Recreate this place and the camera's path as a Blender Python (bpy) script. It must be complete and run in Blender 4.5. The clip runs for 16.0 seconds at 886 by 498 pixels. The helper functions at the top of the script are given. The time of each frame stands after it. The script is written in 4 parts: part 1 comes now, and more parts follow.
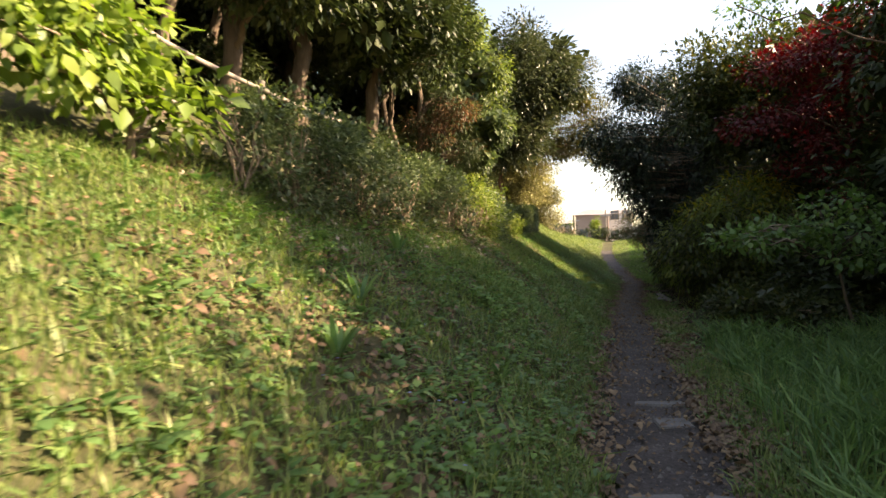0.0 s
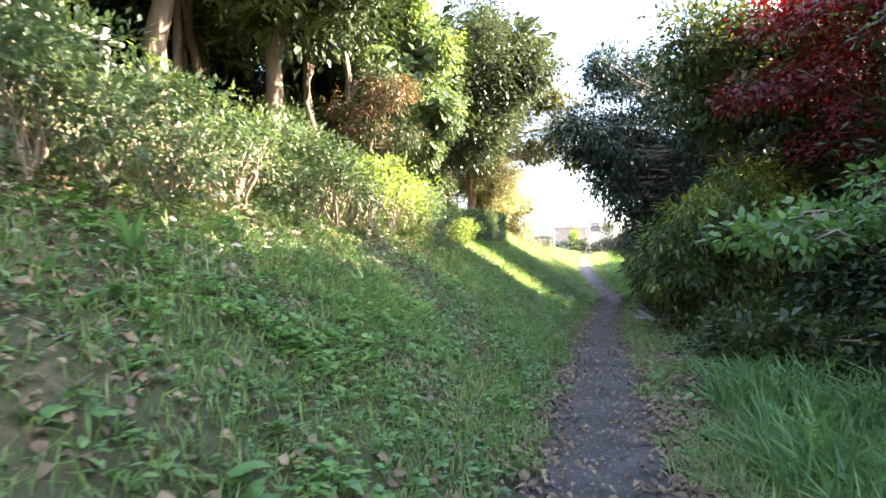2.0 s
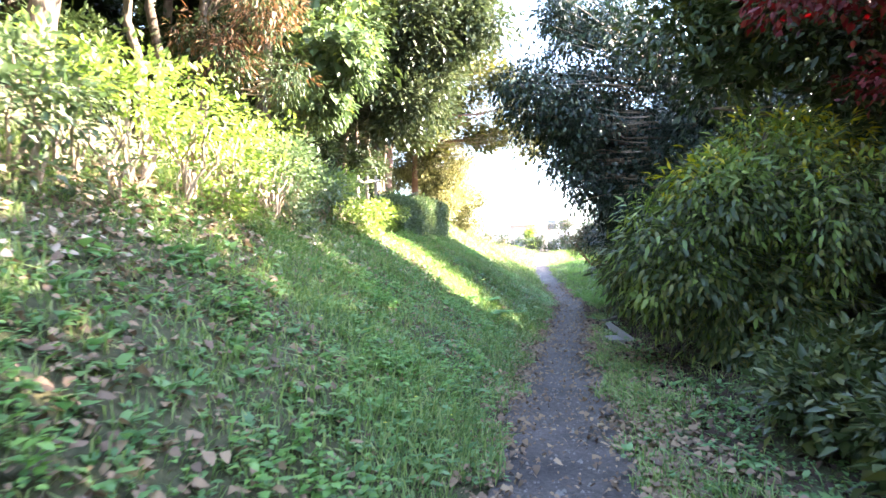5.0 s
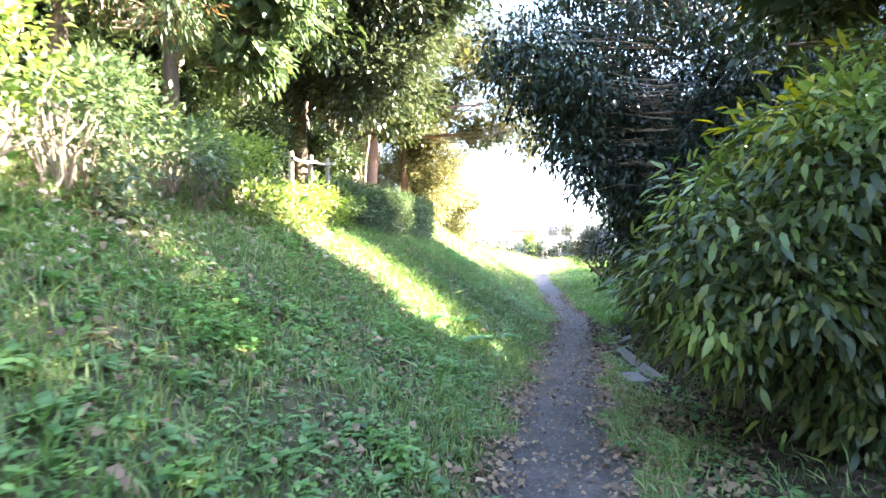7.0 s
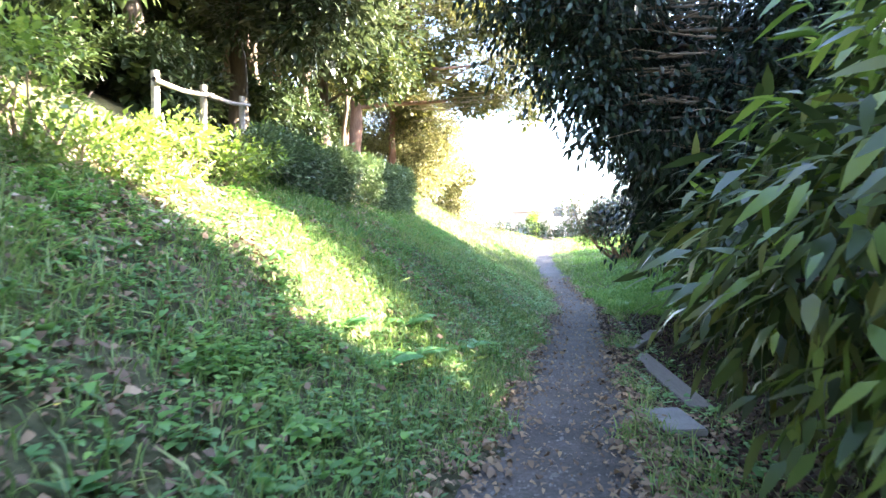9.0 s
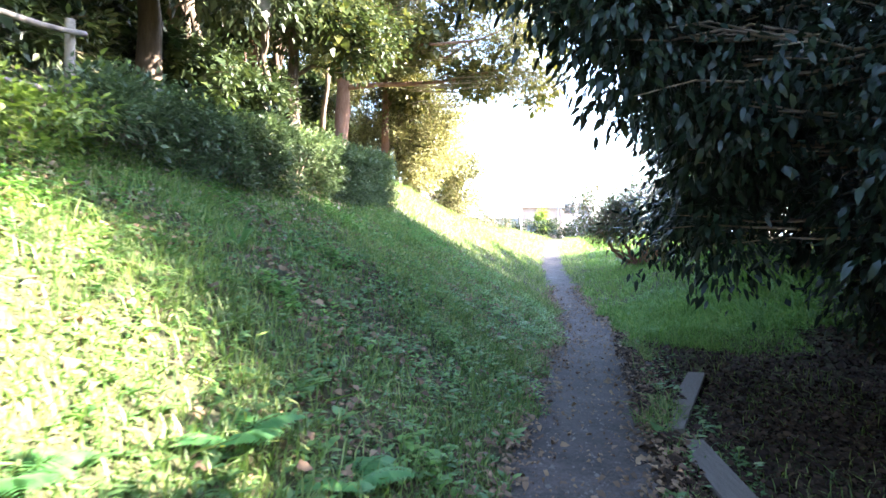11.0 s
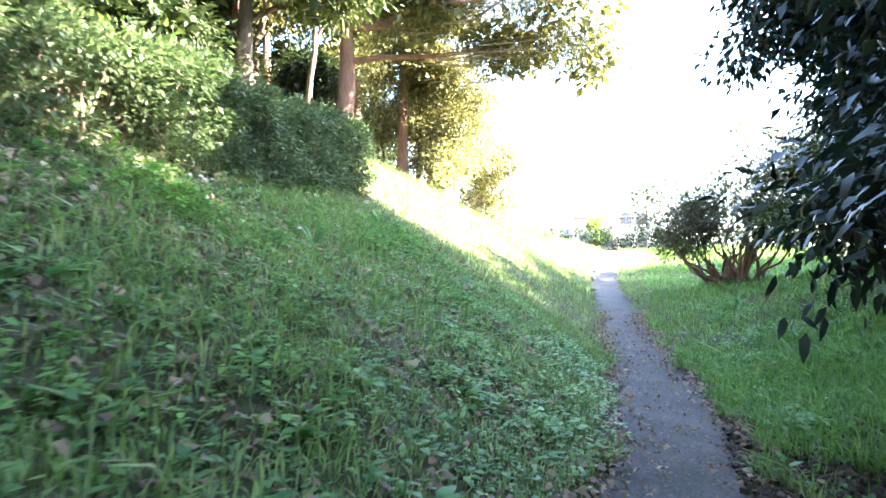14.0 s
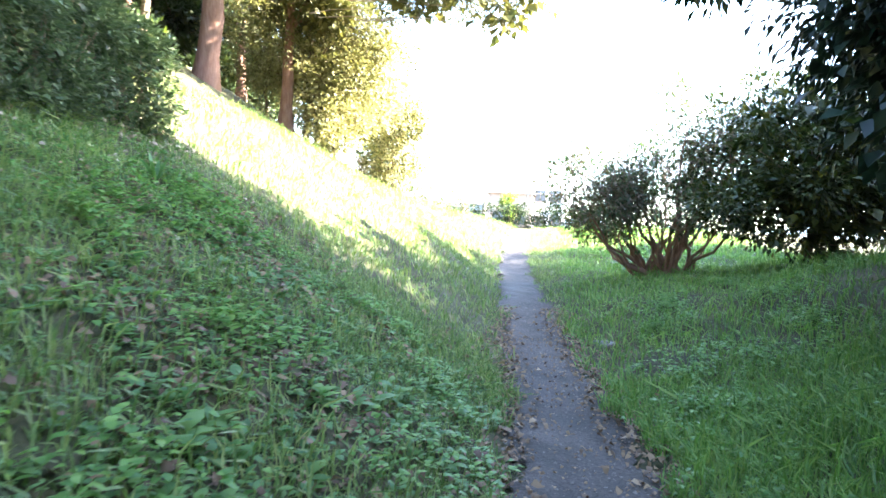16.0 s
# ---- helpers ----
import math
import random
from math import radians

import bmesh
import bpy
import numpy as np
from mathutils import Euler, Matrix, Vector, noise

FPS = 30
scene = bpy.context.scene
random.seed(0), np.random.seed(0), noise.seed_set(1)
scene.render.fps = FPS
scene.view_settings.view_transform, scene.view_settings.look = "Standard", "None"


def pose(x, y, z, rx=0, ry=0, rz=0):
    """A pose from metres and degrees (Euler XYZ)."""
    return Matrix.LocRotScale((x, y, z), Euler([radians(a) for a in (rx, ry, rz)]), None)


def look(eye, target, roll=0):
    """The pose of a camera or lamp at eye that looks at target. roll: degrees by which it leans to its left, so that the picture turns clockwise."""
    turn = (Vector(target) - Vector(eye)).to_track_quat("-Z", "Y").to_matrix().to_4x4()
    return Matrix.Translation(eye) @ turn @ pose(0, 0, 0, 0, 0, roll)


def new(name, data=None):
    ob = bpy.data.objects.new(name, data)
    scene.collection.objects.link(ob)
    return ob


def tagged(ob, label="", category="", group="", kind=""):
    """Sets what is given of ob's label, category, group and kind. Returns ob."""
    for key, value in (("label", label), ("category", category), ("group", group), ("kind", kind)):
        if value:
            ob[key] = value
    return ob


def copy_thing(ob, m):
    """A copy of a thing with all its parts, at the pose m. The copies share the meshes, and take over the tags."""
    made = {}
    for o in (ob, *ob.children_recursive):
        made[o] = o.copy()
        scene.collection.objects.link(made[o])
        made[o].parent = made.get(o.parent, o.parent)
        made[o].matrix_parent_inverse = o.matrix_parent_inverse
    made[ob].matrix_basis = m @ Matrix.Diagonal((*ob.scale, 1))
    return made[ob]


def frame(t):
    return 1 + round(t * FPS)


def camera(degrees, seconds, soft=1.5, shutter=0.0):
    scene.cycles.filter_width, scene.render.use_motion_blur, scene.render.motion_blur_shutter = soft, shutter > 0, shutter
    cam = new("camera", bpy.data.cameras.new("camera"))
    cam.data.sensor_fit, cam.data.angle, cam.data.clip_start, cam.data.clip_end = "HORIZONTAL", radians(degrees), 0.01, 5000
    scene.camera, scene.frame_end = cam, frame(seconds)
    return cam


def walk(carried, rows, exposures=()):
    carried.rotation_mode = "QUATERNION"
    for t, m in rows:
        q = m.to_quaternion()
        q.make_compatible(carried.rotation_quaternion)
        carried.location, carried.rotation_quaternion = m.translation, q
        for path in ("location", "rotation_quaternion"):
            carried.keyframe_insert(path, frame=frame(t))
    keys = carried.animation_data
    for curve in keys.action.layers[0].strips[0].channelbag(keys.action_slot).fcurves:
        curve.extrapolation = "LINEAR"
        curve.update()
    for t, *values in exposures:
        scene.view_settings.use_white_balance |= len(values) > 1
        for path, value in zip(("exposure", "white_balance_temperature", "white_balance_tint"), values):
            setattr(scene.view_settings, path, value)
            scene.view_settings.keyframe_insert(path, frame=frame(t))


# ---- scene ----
cam = camera(67.9, 16.0, 1.5, 0.3)
EXPOSURES = [(0, 2.2, 9000, 22), (0.5, 2.6, 8300, 20), (1, 3.2, 7600, 18), (1.5, 3.7, 7200, 19), (2, 4.05, 6900, 18), (3.5, 4.45, 6600, 18), (5, 4.7, 6400, 20), (8, 4.85, 6300, 17), (11, 4.45, 6100, 19), (13, 4.95, 6100, 16), (15, 5.0, 6200, 14), (16, 4.75, 6200, 14)]
PATH = [
    (0, (-0.038, -0.122, 1.356), (-0.581, 1.803, 1.366), -1.0),
    (0.5, (-0.006, 0.788, 1.311), (-0.51, 2.723, 1.318), -0.4),
    (1, (0.076, 1.678, 1.313), (-0.437, 3.611, 1.317), -0.8),
    (1.5, (0.132, 2.462, 1.266), (-0.339, 4.405, 1.314), -0.0),
    (2, (0.151, 3.239, 1.24), (-0.343, 5.176, 1.294), -1.4),
    (2.5, (0.138, 4.006, 1.239), (-0.362, 5.942, 1.294), -1.2),
    (3, (0.155, 4.776, 1.238), (-0.331, 6.714, 1.307), -2.3),
    (3.5, (0.139, 5.427, 1.22), (-0.421, 7.346, 1.288), -1.3),
    (4, (0.098, 6.13, 1.211), (-0.372, 8.073, 1.294), -1.6),
    (4.5, (0.077, 6.815, 1.214), (-0.428, 8.748, 1.287), -1.4),
    (5, (0.032, 7.545, 1.227), (-0.338, 9.51, 1.275), -1.1),
    (5.2, (0.064, 7.844, 1.272), (-0.33, 9.804, 1.312), -1.3),
    (7.5, (0.01, 11.318, 1.183), (-0.361, 13.282, 1.254), -0.4),
    (8, (0.009, 12.105, 1.114), (-0.364, 14.07, 1.157), -0.8),
    (10.3, (0.145, 15.327, 1.314), (-0.328, 17.27, 1.289), 1.0),
    (10.5, (0.101, 15.649, 1.334), (-0.386, 17.588, 1.282), 1.2),
    (11, (0.039, 16.502, 1.35), (-0.385, 18.457, 1.351), 0.3),
    (11.5, (0.055, 17.326, 1.328), (-0.373, 19.28, 1.315), 0.1),
    (12, (0.077, 18.131, 1.284), (-0.355, 20.084, 1.267), 0.2),
    (12.5, (0.011, 18.894, 1.269), (-0.427, 20.845, 1.22), 0.7),
    (13, (-0.038, 19.516, 1.297), (-0.647, 21.42, 1.244), 1.3),
    (13.5, (-0.05, 20.426, 1.326), (-0.638, 22.338, 1.343), 0.4),
    (14, (-0.124, 21.298, 1.316), (-0.705, 23.211, 1.353), 0.9),
    (14.5, (-0.199, 22.151, 1.325), (-0.71, 24.085, 1.347), 1.0),
    (15, (-0.246, 22.837, 1.337), (-0.815, 24.754, 1.365), 1.8),
    (15.5, (-0.273, 23.709, 1.358), (-0.7, 25.663, 1.373), 3.3),
    (16, (-0.22, 24.365, 1.429), (-0.55, 26.338, 1.39), 3.0),
]
walk(cam, [(t, look(eye, target, roll)) for t, eye, target, roll in PATH], EXPOSURES)

# ---- world, sun ----
SUN_AZ, SUN_EL = radians(80), radians(30)      # azimuth from +Y towards +X
world = bpy.data.worlds.new("world")
scene.world = world
world.use_nodes = True
wn = world.node_tree.nodes
sky = wn.new("ShaderNodeTexSky")
sky.sky_type, sky.sun_disc = "NISHITA", False
sky.sun_elevation, sky.sun_rotation = SUN_EL, SUN_AZ
wn["Background"].inputs["Strength"].default_value = 0.1
world.node_tree.links.new(sky.outputs[0], wn["Background"].inputs["Color"])
sun = new("sun", bpy.data.lights.new("sun", "SUN"))
sun.data.energy, sun.data.angle, sun.data.color = 5.0, radians(0.55), (1.0, 0.9, 0.74)
to_sun = Vector((math.sin(SUN_AZ) * math.cos(SUN_EL), math.cos(SUN_AZ) * math.cos(SUN_EL), math.sin(SUN_EL)))
sun.matrix_world = look(to_sun * 60, (0, 0, 0))

rng = np.random.default_rng(7)


# ---- materials ----
def nodes_of(name):
    m = bpy.data.materials.new(name)
    m.use_nodes = True
    t = m.node_tree
    return m, t.nodes, t.links, t.nodes["Principled BSDF"], t.nodes["Material Output"]


def ramp(nodes, stops):
    r = nodes.new("ShaderNodeValToRGB")
    while len(r.color_ramp.elements) < len(stops):
        r.color_ramp.elements.new(0.5)
    for e, (p, c) in zip(r.color_ramp.elements, stops):
        e.position, e.color = p, (*c, 1)
    return r


def tex(nodes, links, scale, detail=6, rough=0.6):
    c = nodes.new("ShaderNodeTexCoord")
    n = nodes.new("ShaderNodeTexNoise")
    n.inputs["Scale"].default_value, n.inputs["Detail"].default_value = scale, detail
    n.inputs["Roughness"].default_value = rough
    links.new(c.outputs["Object"], n.inputs["Vector"])
    return n


def leaf_mat(name, stops, rough=0.45, through_light=0.35, patch=0.6, spec=0.45):
    """Foliage: each leaf its own shade, patches of tone over the crown, light through the blade."""
    m, n, l, bsdf, out = nodes_of(name)
    g = n.new("ShaderNodeNewGeometry")
    nz = tex(n, l, patch, 2)
    mix = n.new("ShaderNodeMath")
    mix.operation = "MULTIPLY_ADD"
    mix.inputs[1].default_value = 0.62
    l.new(g.outputs["Random Per Island"], mix.inputs[0])
    half = n.new("ShaderNodeMath")
    half.operation = "MULTIPLY"
    half.inputs[1].default_value = 0.4
    l.new(nz.outputs["Fac"], half.inputs[0])
    l.new(half.outputs[0], mix.inputs[2])
    r = ramp(n, stops)
    l.new(mix.outputs[0], r.inputs[0])
    l.new(r.outputs[0], bsdf.inputs["Base Color"])
    bsdf.inputs["Roughness"].default_value = rough
    bsdf.inputs["Specular IOR Level"].default_value = spec
    tr = n.new("ShaderNodeBsdfTranslucent")
    hue = n.new("ShaderNodeHueSaturation")
    hue.inputs["Saturation"].default_value, hue.inputs["Value"].default_value = 1.15, 1.5
    l.new(r.outputs[0], hue.inputs["Color"])
    l.new(hue.outputs[0], tr.inputs["Color"])
    ms = n.new("ShaderNodeMixShader")
    ms.inputs[0].default_value = through_light
    l.new(bsdf.outputs[0], ms.inputs[1])
    l.new(tr.outputs[0], ms.inputs[2])
    l.new(ms.outputs[0], out.inputs["Surface"])
    return m


def rough_mat(name, stops, scale, rough=0.9, bump=0.4, fine=None, spec=0.3, stretch=None):
    """Earth, bark, stone, wood: noise at two scales in colour and relief."""
    m, n, l, bsdf, out = nodes_of(name)
    a, b = tex(n, l, scale), tex(n, l, fine or scale * 9, 5)
    if stretch:
        mp = n.new("ShaderNodeMapping")
        mp.inputs["Scale"].default_value = stretch
        c = n.new("ShaderNodeTexCoord")
        l.new(c.outputs["Object"], mp.inputs[0])
        l.new(mp.outputs[0], a.inputs["Vector"])
        l.new(mp.outputs[0], b.inputs["Vector"])
    ad = n.new("ShaderNodeMath")
    ad.operation = "MULTIPLY_ADD"
    ad.inputs[1].default_value = 0.5
    l.new(a.outputs["Fac"], ad.inputs[0])
    hb = n.new("ShaderNodeMath")
    hb.operation = "MULTIPLY"
    hb.inputs[1].default_value = 0.5
    l.new(b.outputs["Fac"], hb.inputs[0])
    l.new(hb.outputs[0], ad.inputs[2])
    r = ramp(n, stops)
    l.new(ad.outputs[0], r.inputs[0])
    l.new(r.outputs[0], bsdf.inputs["Base Color"])
    bp = n.new("ShaderNodeBump")
    bp.inputs["Strength"].default_value, bp.inputs["Distance"].default_value = bump, 0.03
    l.new(ad.outputs[0], bp.inputs["Height"])
    l.new(bp.outputs[0], bsdf.inputs["Normal"])
    bsdf.inputs["Roughness"].default_value = rough
    bsdf.inputs["Specular IOR Level"].default_value = spec
    return m


GRASS = leaf_mat("grass_blades", [(0.15, (0.07, 0.13, 0.037)), (0.5, (0.14, 0.215, 0.062)), (0.8, (0.25, 0.3, 0.105)), (1, (0.44, 0.38, 0.2))], 0.5, 0.4, 0.9)
LUSH = leaf_mat("lush_grass", [(0.1, (0.065, 0.14, 0.034)), (0.55, (0.13, 0.235, 0.056)), (1, (0.27, 0.35, 0.11))], 0.5, 0.42, 0.7)
WEED = leaf_mat("weed_leaves", [(0.1, (0.06, 0.14, 0.048)), (0.6, (0.125, 0.235, 0.075)), (1, (0.22, 0.32, 0.1))], 0.5, 0.35, 1.2)
HERB = leaf_mat("herb_leaves", [(0.1, (0.07, 0.17, 0.04)), (0.6, (0.14, 0.27, 0.06)), (1, (0.25, 0.36, 0.1))], 0.5, 0.38, 1.4)
FERN = leaf_mat("fern_leaves", [(0.1, (0.06, 0.18, 0.05)), (0.9, (0.12, 0.27, 0.08))], 0.5, 0.35)
DRY = leaf_mat("dry_leaves", [(0.05, (0.06, 0.038, 0.022)), (0.45, (0.15, 0.095, 0.055)), (0.75, (0.25, 0.165, 0.09)), (1, (0.4, 0.29, 0.18))], 0.75, 0.1, 1.5)
# litter colour raised so the ground by the hedge looks glaring in sun
SUNLIT_LITTER = leaf_mat("sun_pale_leaves", [(0.05, (0.16, 0.115, 0.075)), (0.5, (0.32, 0.25, 0.18)), (1, (0.55, 0.47, 0.37))], 0.75, 0.12, 1.5)
# leaf litter darkened in colour to carry the deep shade under the trees
SHADE_LITTER = leaf_mat("shade_dark_litter", [(0.05, (0.014, 0.01, 0.007)), (0.6, (0.04, 0.026, 0.017)), (1, (0.13, 0.085, 0.05))], 0.8, 0.03, 1.5, .12)
EVER = leaf_mat("evergreen_leaves", [(0.1, (0.016, 0.03, 0.012)), (0.6, (0.036, 0.055, 0.018)), (0.9, (0.07, 0.088, 0.026)), (1, (0.18, 0.16, 0.05))], 0.45, 0.15, spec=.28)
GLOSSY = leaf_mat("glossy_leaves", [(0.1, (0.028, 0.042, 0.02)), (0.7, (0.058, 0.074, 0.032)), (1, (0.15, 0.16, 0.075))], 0.33, 0.2, spec=.4)
BIGLEAF = leaf_mat("big_bright_leaves", [(0.1, (0.07, 0.13, 0.03)), (0.6, (0.16, 0.24, 0.05)), (1, (0.36, 0.42, 0.12))], 0.45, 0.42)
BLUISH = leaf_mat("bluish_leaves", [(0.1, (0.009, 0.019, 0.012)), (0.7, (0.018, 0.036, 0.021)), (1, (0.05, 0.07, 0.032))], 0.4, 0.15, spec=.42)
OLIVE = leaf_mat("olive_leaves", [(0.1, (0.025, 0.042, 0.015)), (0.6, (0.055, 0.075, 0.022)), (1, (0.19, 0.17, 0.04))], 0.4, 0.2, 0.5, .3)
YELLOW = leaf_mat("yellow_leaves", [(0.1, (0.2, 0.2, 0.03)), (1, (0.5, 0.42, 0.05))], 0.4, 0.4)
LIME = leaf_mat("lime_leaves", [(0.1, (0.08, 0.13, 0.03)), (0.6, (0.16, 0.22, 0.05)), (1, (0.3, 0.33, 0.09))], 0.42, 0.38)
BROWNISH = leaf_mat("brownish_twiggy_leaves", [(0.1, (0.06, 0.055, 0.03)), (0.6, (0.13, 0.11, 0.065)), (1, (0.24, 0.2, 0.13))], 0.6, 0.25)
BROWN = leaf_mat("browned_foliage", [(0.1, (0.08, 0.045, 0.025)), (0.6, (0.2, 0.105, 0.055)), (1, (0.32, 0.2, 0.11))], 0.75, 0.25)
PINE = leaf_mat("needle_foliage", [(0.1, (0.04, 0.05, 0.016)), (0.6, (0.1, 0.1, 0.03)), (1, (0.2, 0.17, 0.06))], 0.55, 0.3)
RED = leaf_mat("red_leaves", [(0.1, (0.05, 0.008, 0.009)), (0.6, (0.11, 0.012, 0.013)), (1, (0.21, 0.035, 0.028))], 0.55, 0.3)
STRAW = leaf_mat("pale_dry_leaves", [(0.1, (0.14, 0.15, 0.06)), (0.6, (0.26, 0.25, 0.11)), (1, (0.4, 0.36, 0.2))], 0.6, 0.35)
GRITM = rough_mat("grit", [(0.3, (0.09, 0.08, 0.072)), (0.7, (0.24, 0.215, 0.19))], 30, 0.9, 0.2)
FRESH = leaf_mat("fresh_leaves", [(0.1, (0.05, 0.115, 0.03)), (0.6, (0.1, 0.19, 0.05)), (1, (0.18, 0.27, 0.075))], 0.45, 0.38)
HEDGE = leaf_mat("hedge_leaves", [(0.1, (0.035, 0.058, 0.026)), (0.55, (0.075, 0.112, 0.045)), (0.9, (0.15, 0.19, 0.08)), (1, (0.28, 0.24, 0.15))], 0.42, 0.3, 0.8)
PETAL_B = leaf_mat("blue_petals", [(0, (0.25, 0.3, 0.75)), (1, (0.4, 0.42, 0.85))], 0.6, 0.3)
PETAL_Y = leaf_mat("yellow_petals", [(0, (0.75, 0.6, 0.04)), (1, (0.85, 0.7, 0.06))], 0.6, 0.3)
BARK = rough_mat("bark", [(0.25, (0.045, 0.032, 0.023)), (0.5, (0.115, 0.085, 0.06)), (0.75, (0.22, 0.175, 0.13))], 3, 0.9, 0.9, 20, stretch=(1, 1, 0.22))
BARK_RED = rough_mat("reddish_bark", [(0.25, (0.09, 0.045, 0.03)), (0.5, (0.22, 0.12, 0.085)), (0.75, (0.34, 0.22, 0.17))], 3, 0.9, 0.9, 20, stretch=(1, 1, 0.2))
TWIG = rough_mat("twigs", [(0.3, (0.14, 0.1, 0.07)), (0.7, (0.38, 0.3, 0.22))], 6, 0.9, 0.4)
SOIL = rough_mat("soil_and_moss", [(0.3, (0.02, 0.02, 0.01)), (0.45, (0.042, 0.046, 0.018)), (0.56, (0.07, 0.066, 0.03)), (0.7, (0.15, 0.11, 0.07))], 2.3, 0.95, 1.0, 31)
PATHM = rough_mat("trodden_earth_and_grit", [(0.32, (0.02, 0.017, 0.015)), (0.47, (0.048, 0.039, 0.034)), (0.56, (0.078, 0.064, 0.055)), (0.7, (0.15, 0.125, 0.11))], 1.7, 0.85, 1.0, 38, spec=0.4)
STONE = rough_mat("weathered_concrete", [(0.3, (0.1, 0.093, 0.083)), (0.55, (0.19, 0.178, 0.162)), (0.75, (0.29, 0.27, 0.245))], 5, 0.85, 0.4, 60)
PLANK = rough_mat("weathered_plank", [(0.3, (0.09, 0.075, 0.06)), (0.7, (0.2, 0.175, 0.145))], 4, 0.85, 0.4, 40, stretch=(9, 1, 9))
PALE = rough_mat("pale_weathered_pole", [(0.3, (0.13, 0.112, 0.09)), (0.7, (0.3, 0.265, 0.22))], 5, 0.8, 0.4, 40)
RENDER_W = rough_mat("white_house_wall", [(0.3, (0.68, 0.67, 0.65)), (0.7, (0.8, 0.79, 0.77))], 0.6, 0.85, 0.1)
RENDER_B = rough_mat("brown_house_wall", [(0.3, (0.3, 0.22, 0.19)), (0.7, (0.38, 0.29, 0.25))], 0.6, 0.85, 0.1)
ROOFM = rough_mat("roof_tiles", [(0.3, (0.2, 0.19, 0.2)), (0.7, (0.3, 0.29, 0.3))], 2, 0.7, 0.2)
GREYM = rough_mat("grey_cladding", [(0.3, (0.3, 0.31, 0.33)), (0.7, (0.4, 0.41, 0.43))], 0.6, 0.7, 0.1)
HILL = rough_mat("far_hills", [(0.3, (0.2, 0.27, 0.34)), (0.7, (0.26, 0.33, 0.4))], 0.01, 1, 0)
GLASS, _n, _l, _b, _o = nodes_of("window_glass")
_b.inputs["Base Color"].default_value = (0.12, 0.14, 0.16, 1)
_b.inputs["Roughness"].default_value = 0.08


# ---- the lie of the land ----
def bend(y, pts):
    return np.interp(y, [p[0] for p in pts], [p[1] for p in pts])


def path_mid(y):
    return bend(y, [(-5, .25), (3, .22), (8, .05), (12, -.02), (16, -.08), (21, 0.05), (26, .16), (29, .02), (33, -.4), (40, -1.1), (46, -1.5), (60, -1.6)])


def path_half(y):
    return bend(y, [(-5, .44), (10, .44), (16, .42), (20, .46), (24, .55), (28, .5), (34, .4), (44, .4), (60, .4)])


def hedge_x(y):
    return bend(y, [(-8, -3.2), (3, -3.1), (13, -3.05), (20, -3.75), (31, -4.6), (36, -5.4), (45, -6.6), (55, -6.5), (70, -6.5)])


def bank_h(y):
    return bend(y, [(-8, 1.95), (5, 1.92), (10, 1.85), (15, 1.79), (18, 1.9), (21, 2.15), (31, 2.4), (38, 2.75), (46, 2.1), (52, 1.1), (60, 0.6), (90, 0.3), (200, 0)])


def base_z(y):
    return bend(y, [(-20, -.15), (0, -.05), (8, 0), (29, 0), (32, .08), (36, .4), (40, .62), (48, 1.35), (56, 2.1), (70, 2.1), (120, 1.8), (700, 1)])


def lump(x, y):
    return 0.05 * np.sin(1.7 * x + 0.6 * y) * np.sin(0.9 * y - 0.8 * x) + 0.025 * np.sin(4.3 * x + 1.1) * np.sin(3.7 * y) + 0.012 * np.sin(11 * x + 5 * y) * np.sin(9 * y - 4 * x)


def ground_z(x, y):
    x, y = np.asarray(x, float), np.asarray(y, float)
    mid, half = path_mid(y), path_half(y)
    s = (mid - half) - x                        # up the bank
    wide = (mid - half) - hedge_x(y)
    H = bank_h(y)
    u = np.clip(s / wide, 0, 1)
    toe = np.clip(s / 0.35, 0, 1)
    z = base_z(y) + H * u * (0.6 + 0.4 * toe)
    over = np.clip(s - wide, 0, None)
    z = z + 0.55 * np.minimum(over, 7) * np.clip(H / 2, 0, 1) + 0.1 * np.clip(over - 7, 0, 12) * np.clip(H / 2, 0, 1)
    r = x - (mid + half)                        # to the other side
    z = z + 0.1 * np.clip(r - 0.35, 0, 4.5) * bend(y, [(0, .6), (18, .2), (22, -.5), (26, .2), (29, 2.3), (33, 3.2), (36, 2.2), (40, 1.0), (60, .2)])
    z = z - 0.2 * np.clip(r / .5, 0, 1) * bend(y, [(16, 0), (20, 1), (25, 1), (27, 0)])
    soft = np.clip(np.maximum(s, r) / 0.5, 0, 1)
    return z + lump(x, y) * soft * np.clip((120 - y) / 60, 0.1, 1)


# ---- mesh helpers ----
def mesh_ob(name, verts, faces, mat, parent=None, label="", smooth=True):
    """One mesh object from arrays; faces all with the same number of corners."""
    verts, faces = np.asarray(verts, np.float32), np.asarray(faces, np.int32)
    me = bpy.data.meshes.new(name)
    k = faces.shape[1]
    me.vertices.add(len(verts))
    me.vertices.foreach_set("co", verts.ravel())
    me.loops.add(faces.size)
    me.loops.foreach_set("vertex_index", faces.ravel())
    me.polygons.add(len(faces))
    me.polygons.foreach_set("loop_start", np.arange(0, faces.size, k, dtype=np.int32))
    me.polygons.foreach_set("use_smooth", np.full(len(faces), smooth))
    me.update(calc_edges=True)
    me.materials.append(mat)
    ob = new(name, me)
    if parent:
        ob.parent = parent
    return tagged(ob, label)


def part(name, bm, mat, parent=None, label="", smooth=False):
    me = bpy.data.meshes.new(name)
    bm.normal_update()
    bm.to_mesh(me)
    bm.free()
    for p in me.polygons:
        p.use_smooth = smooth
    me.materials.append(mat)
    ob = new(name, me)
    if parent:
        ob.parent = parent
    return tagged(ob, label)


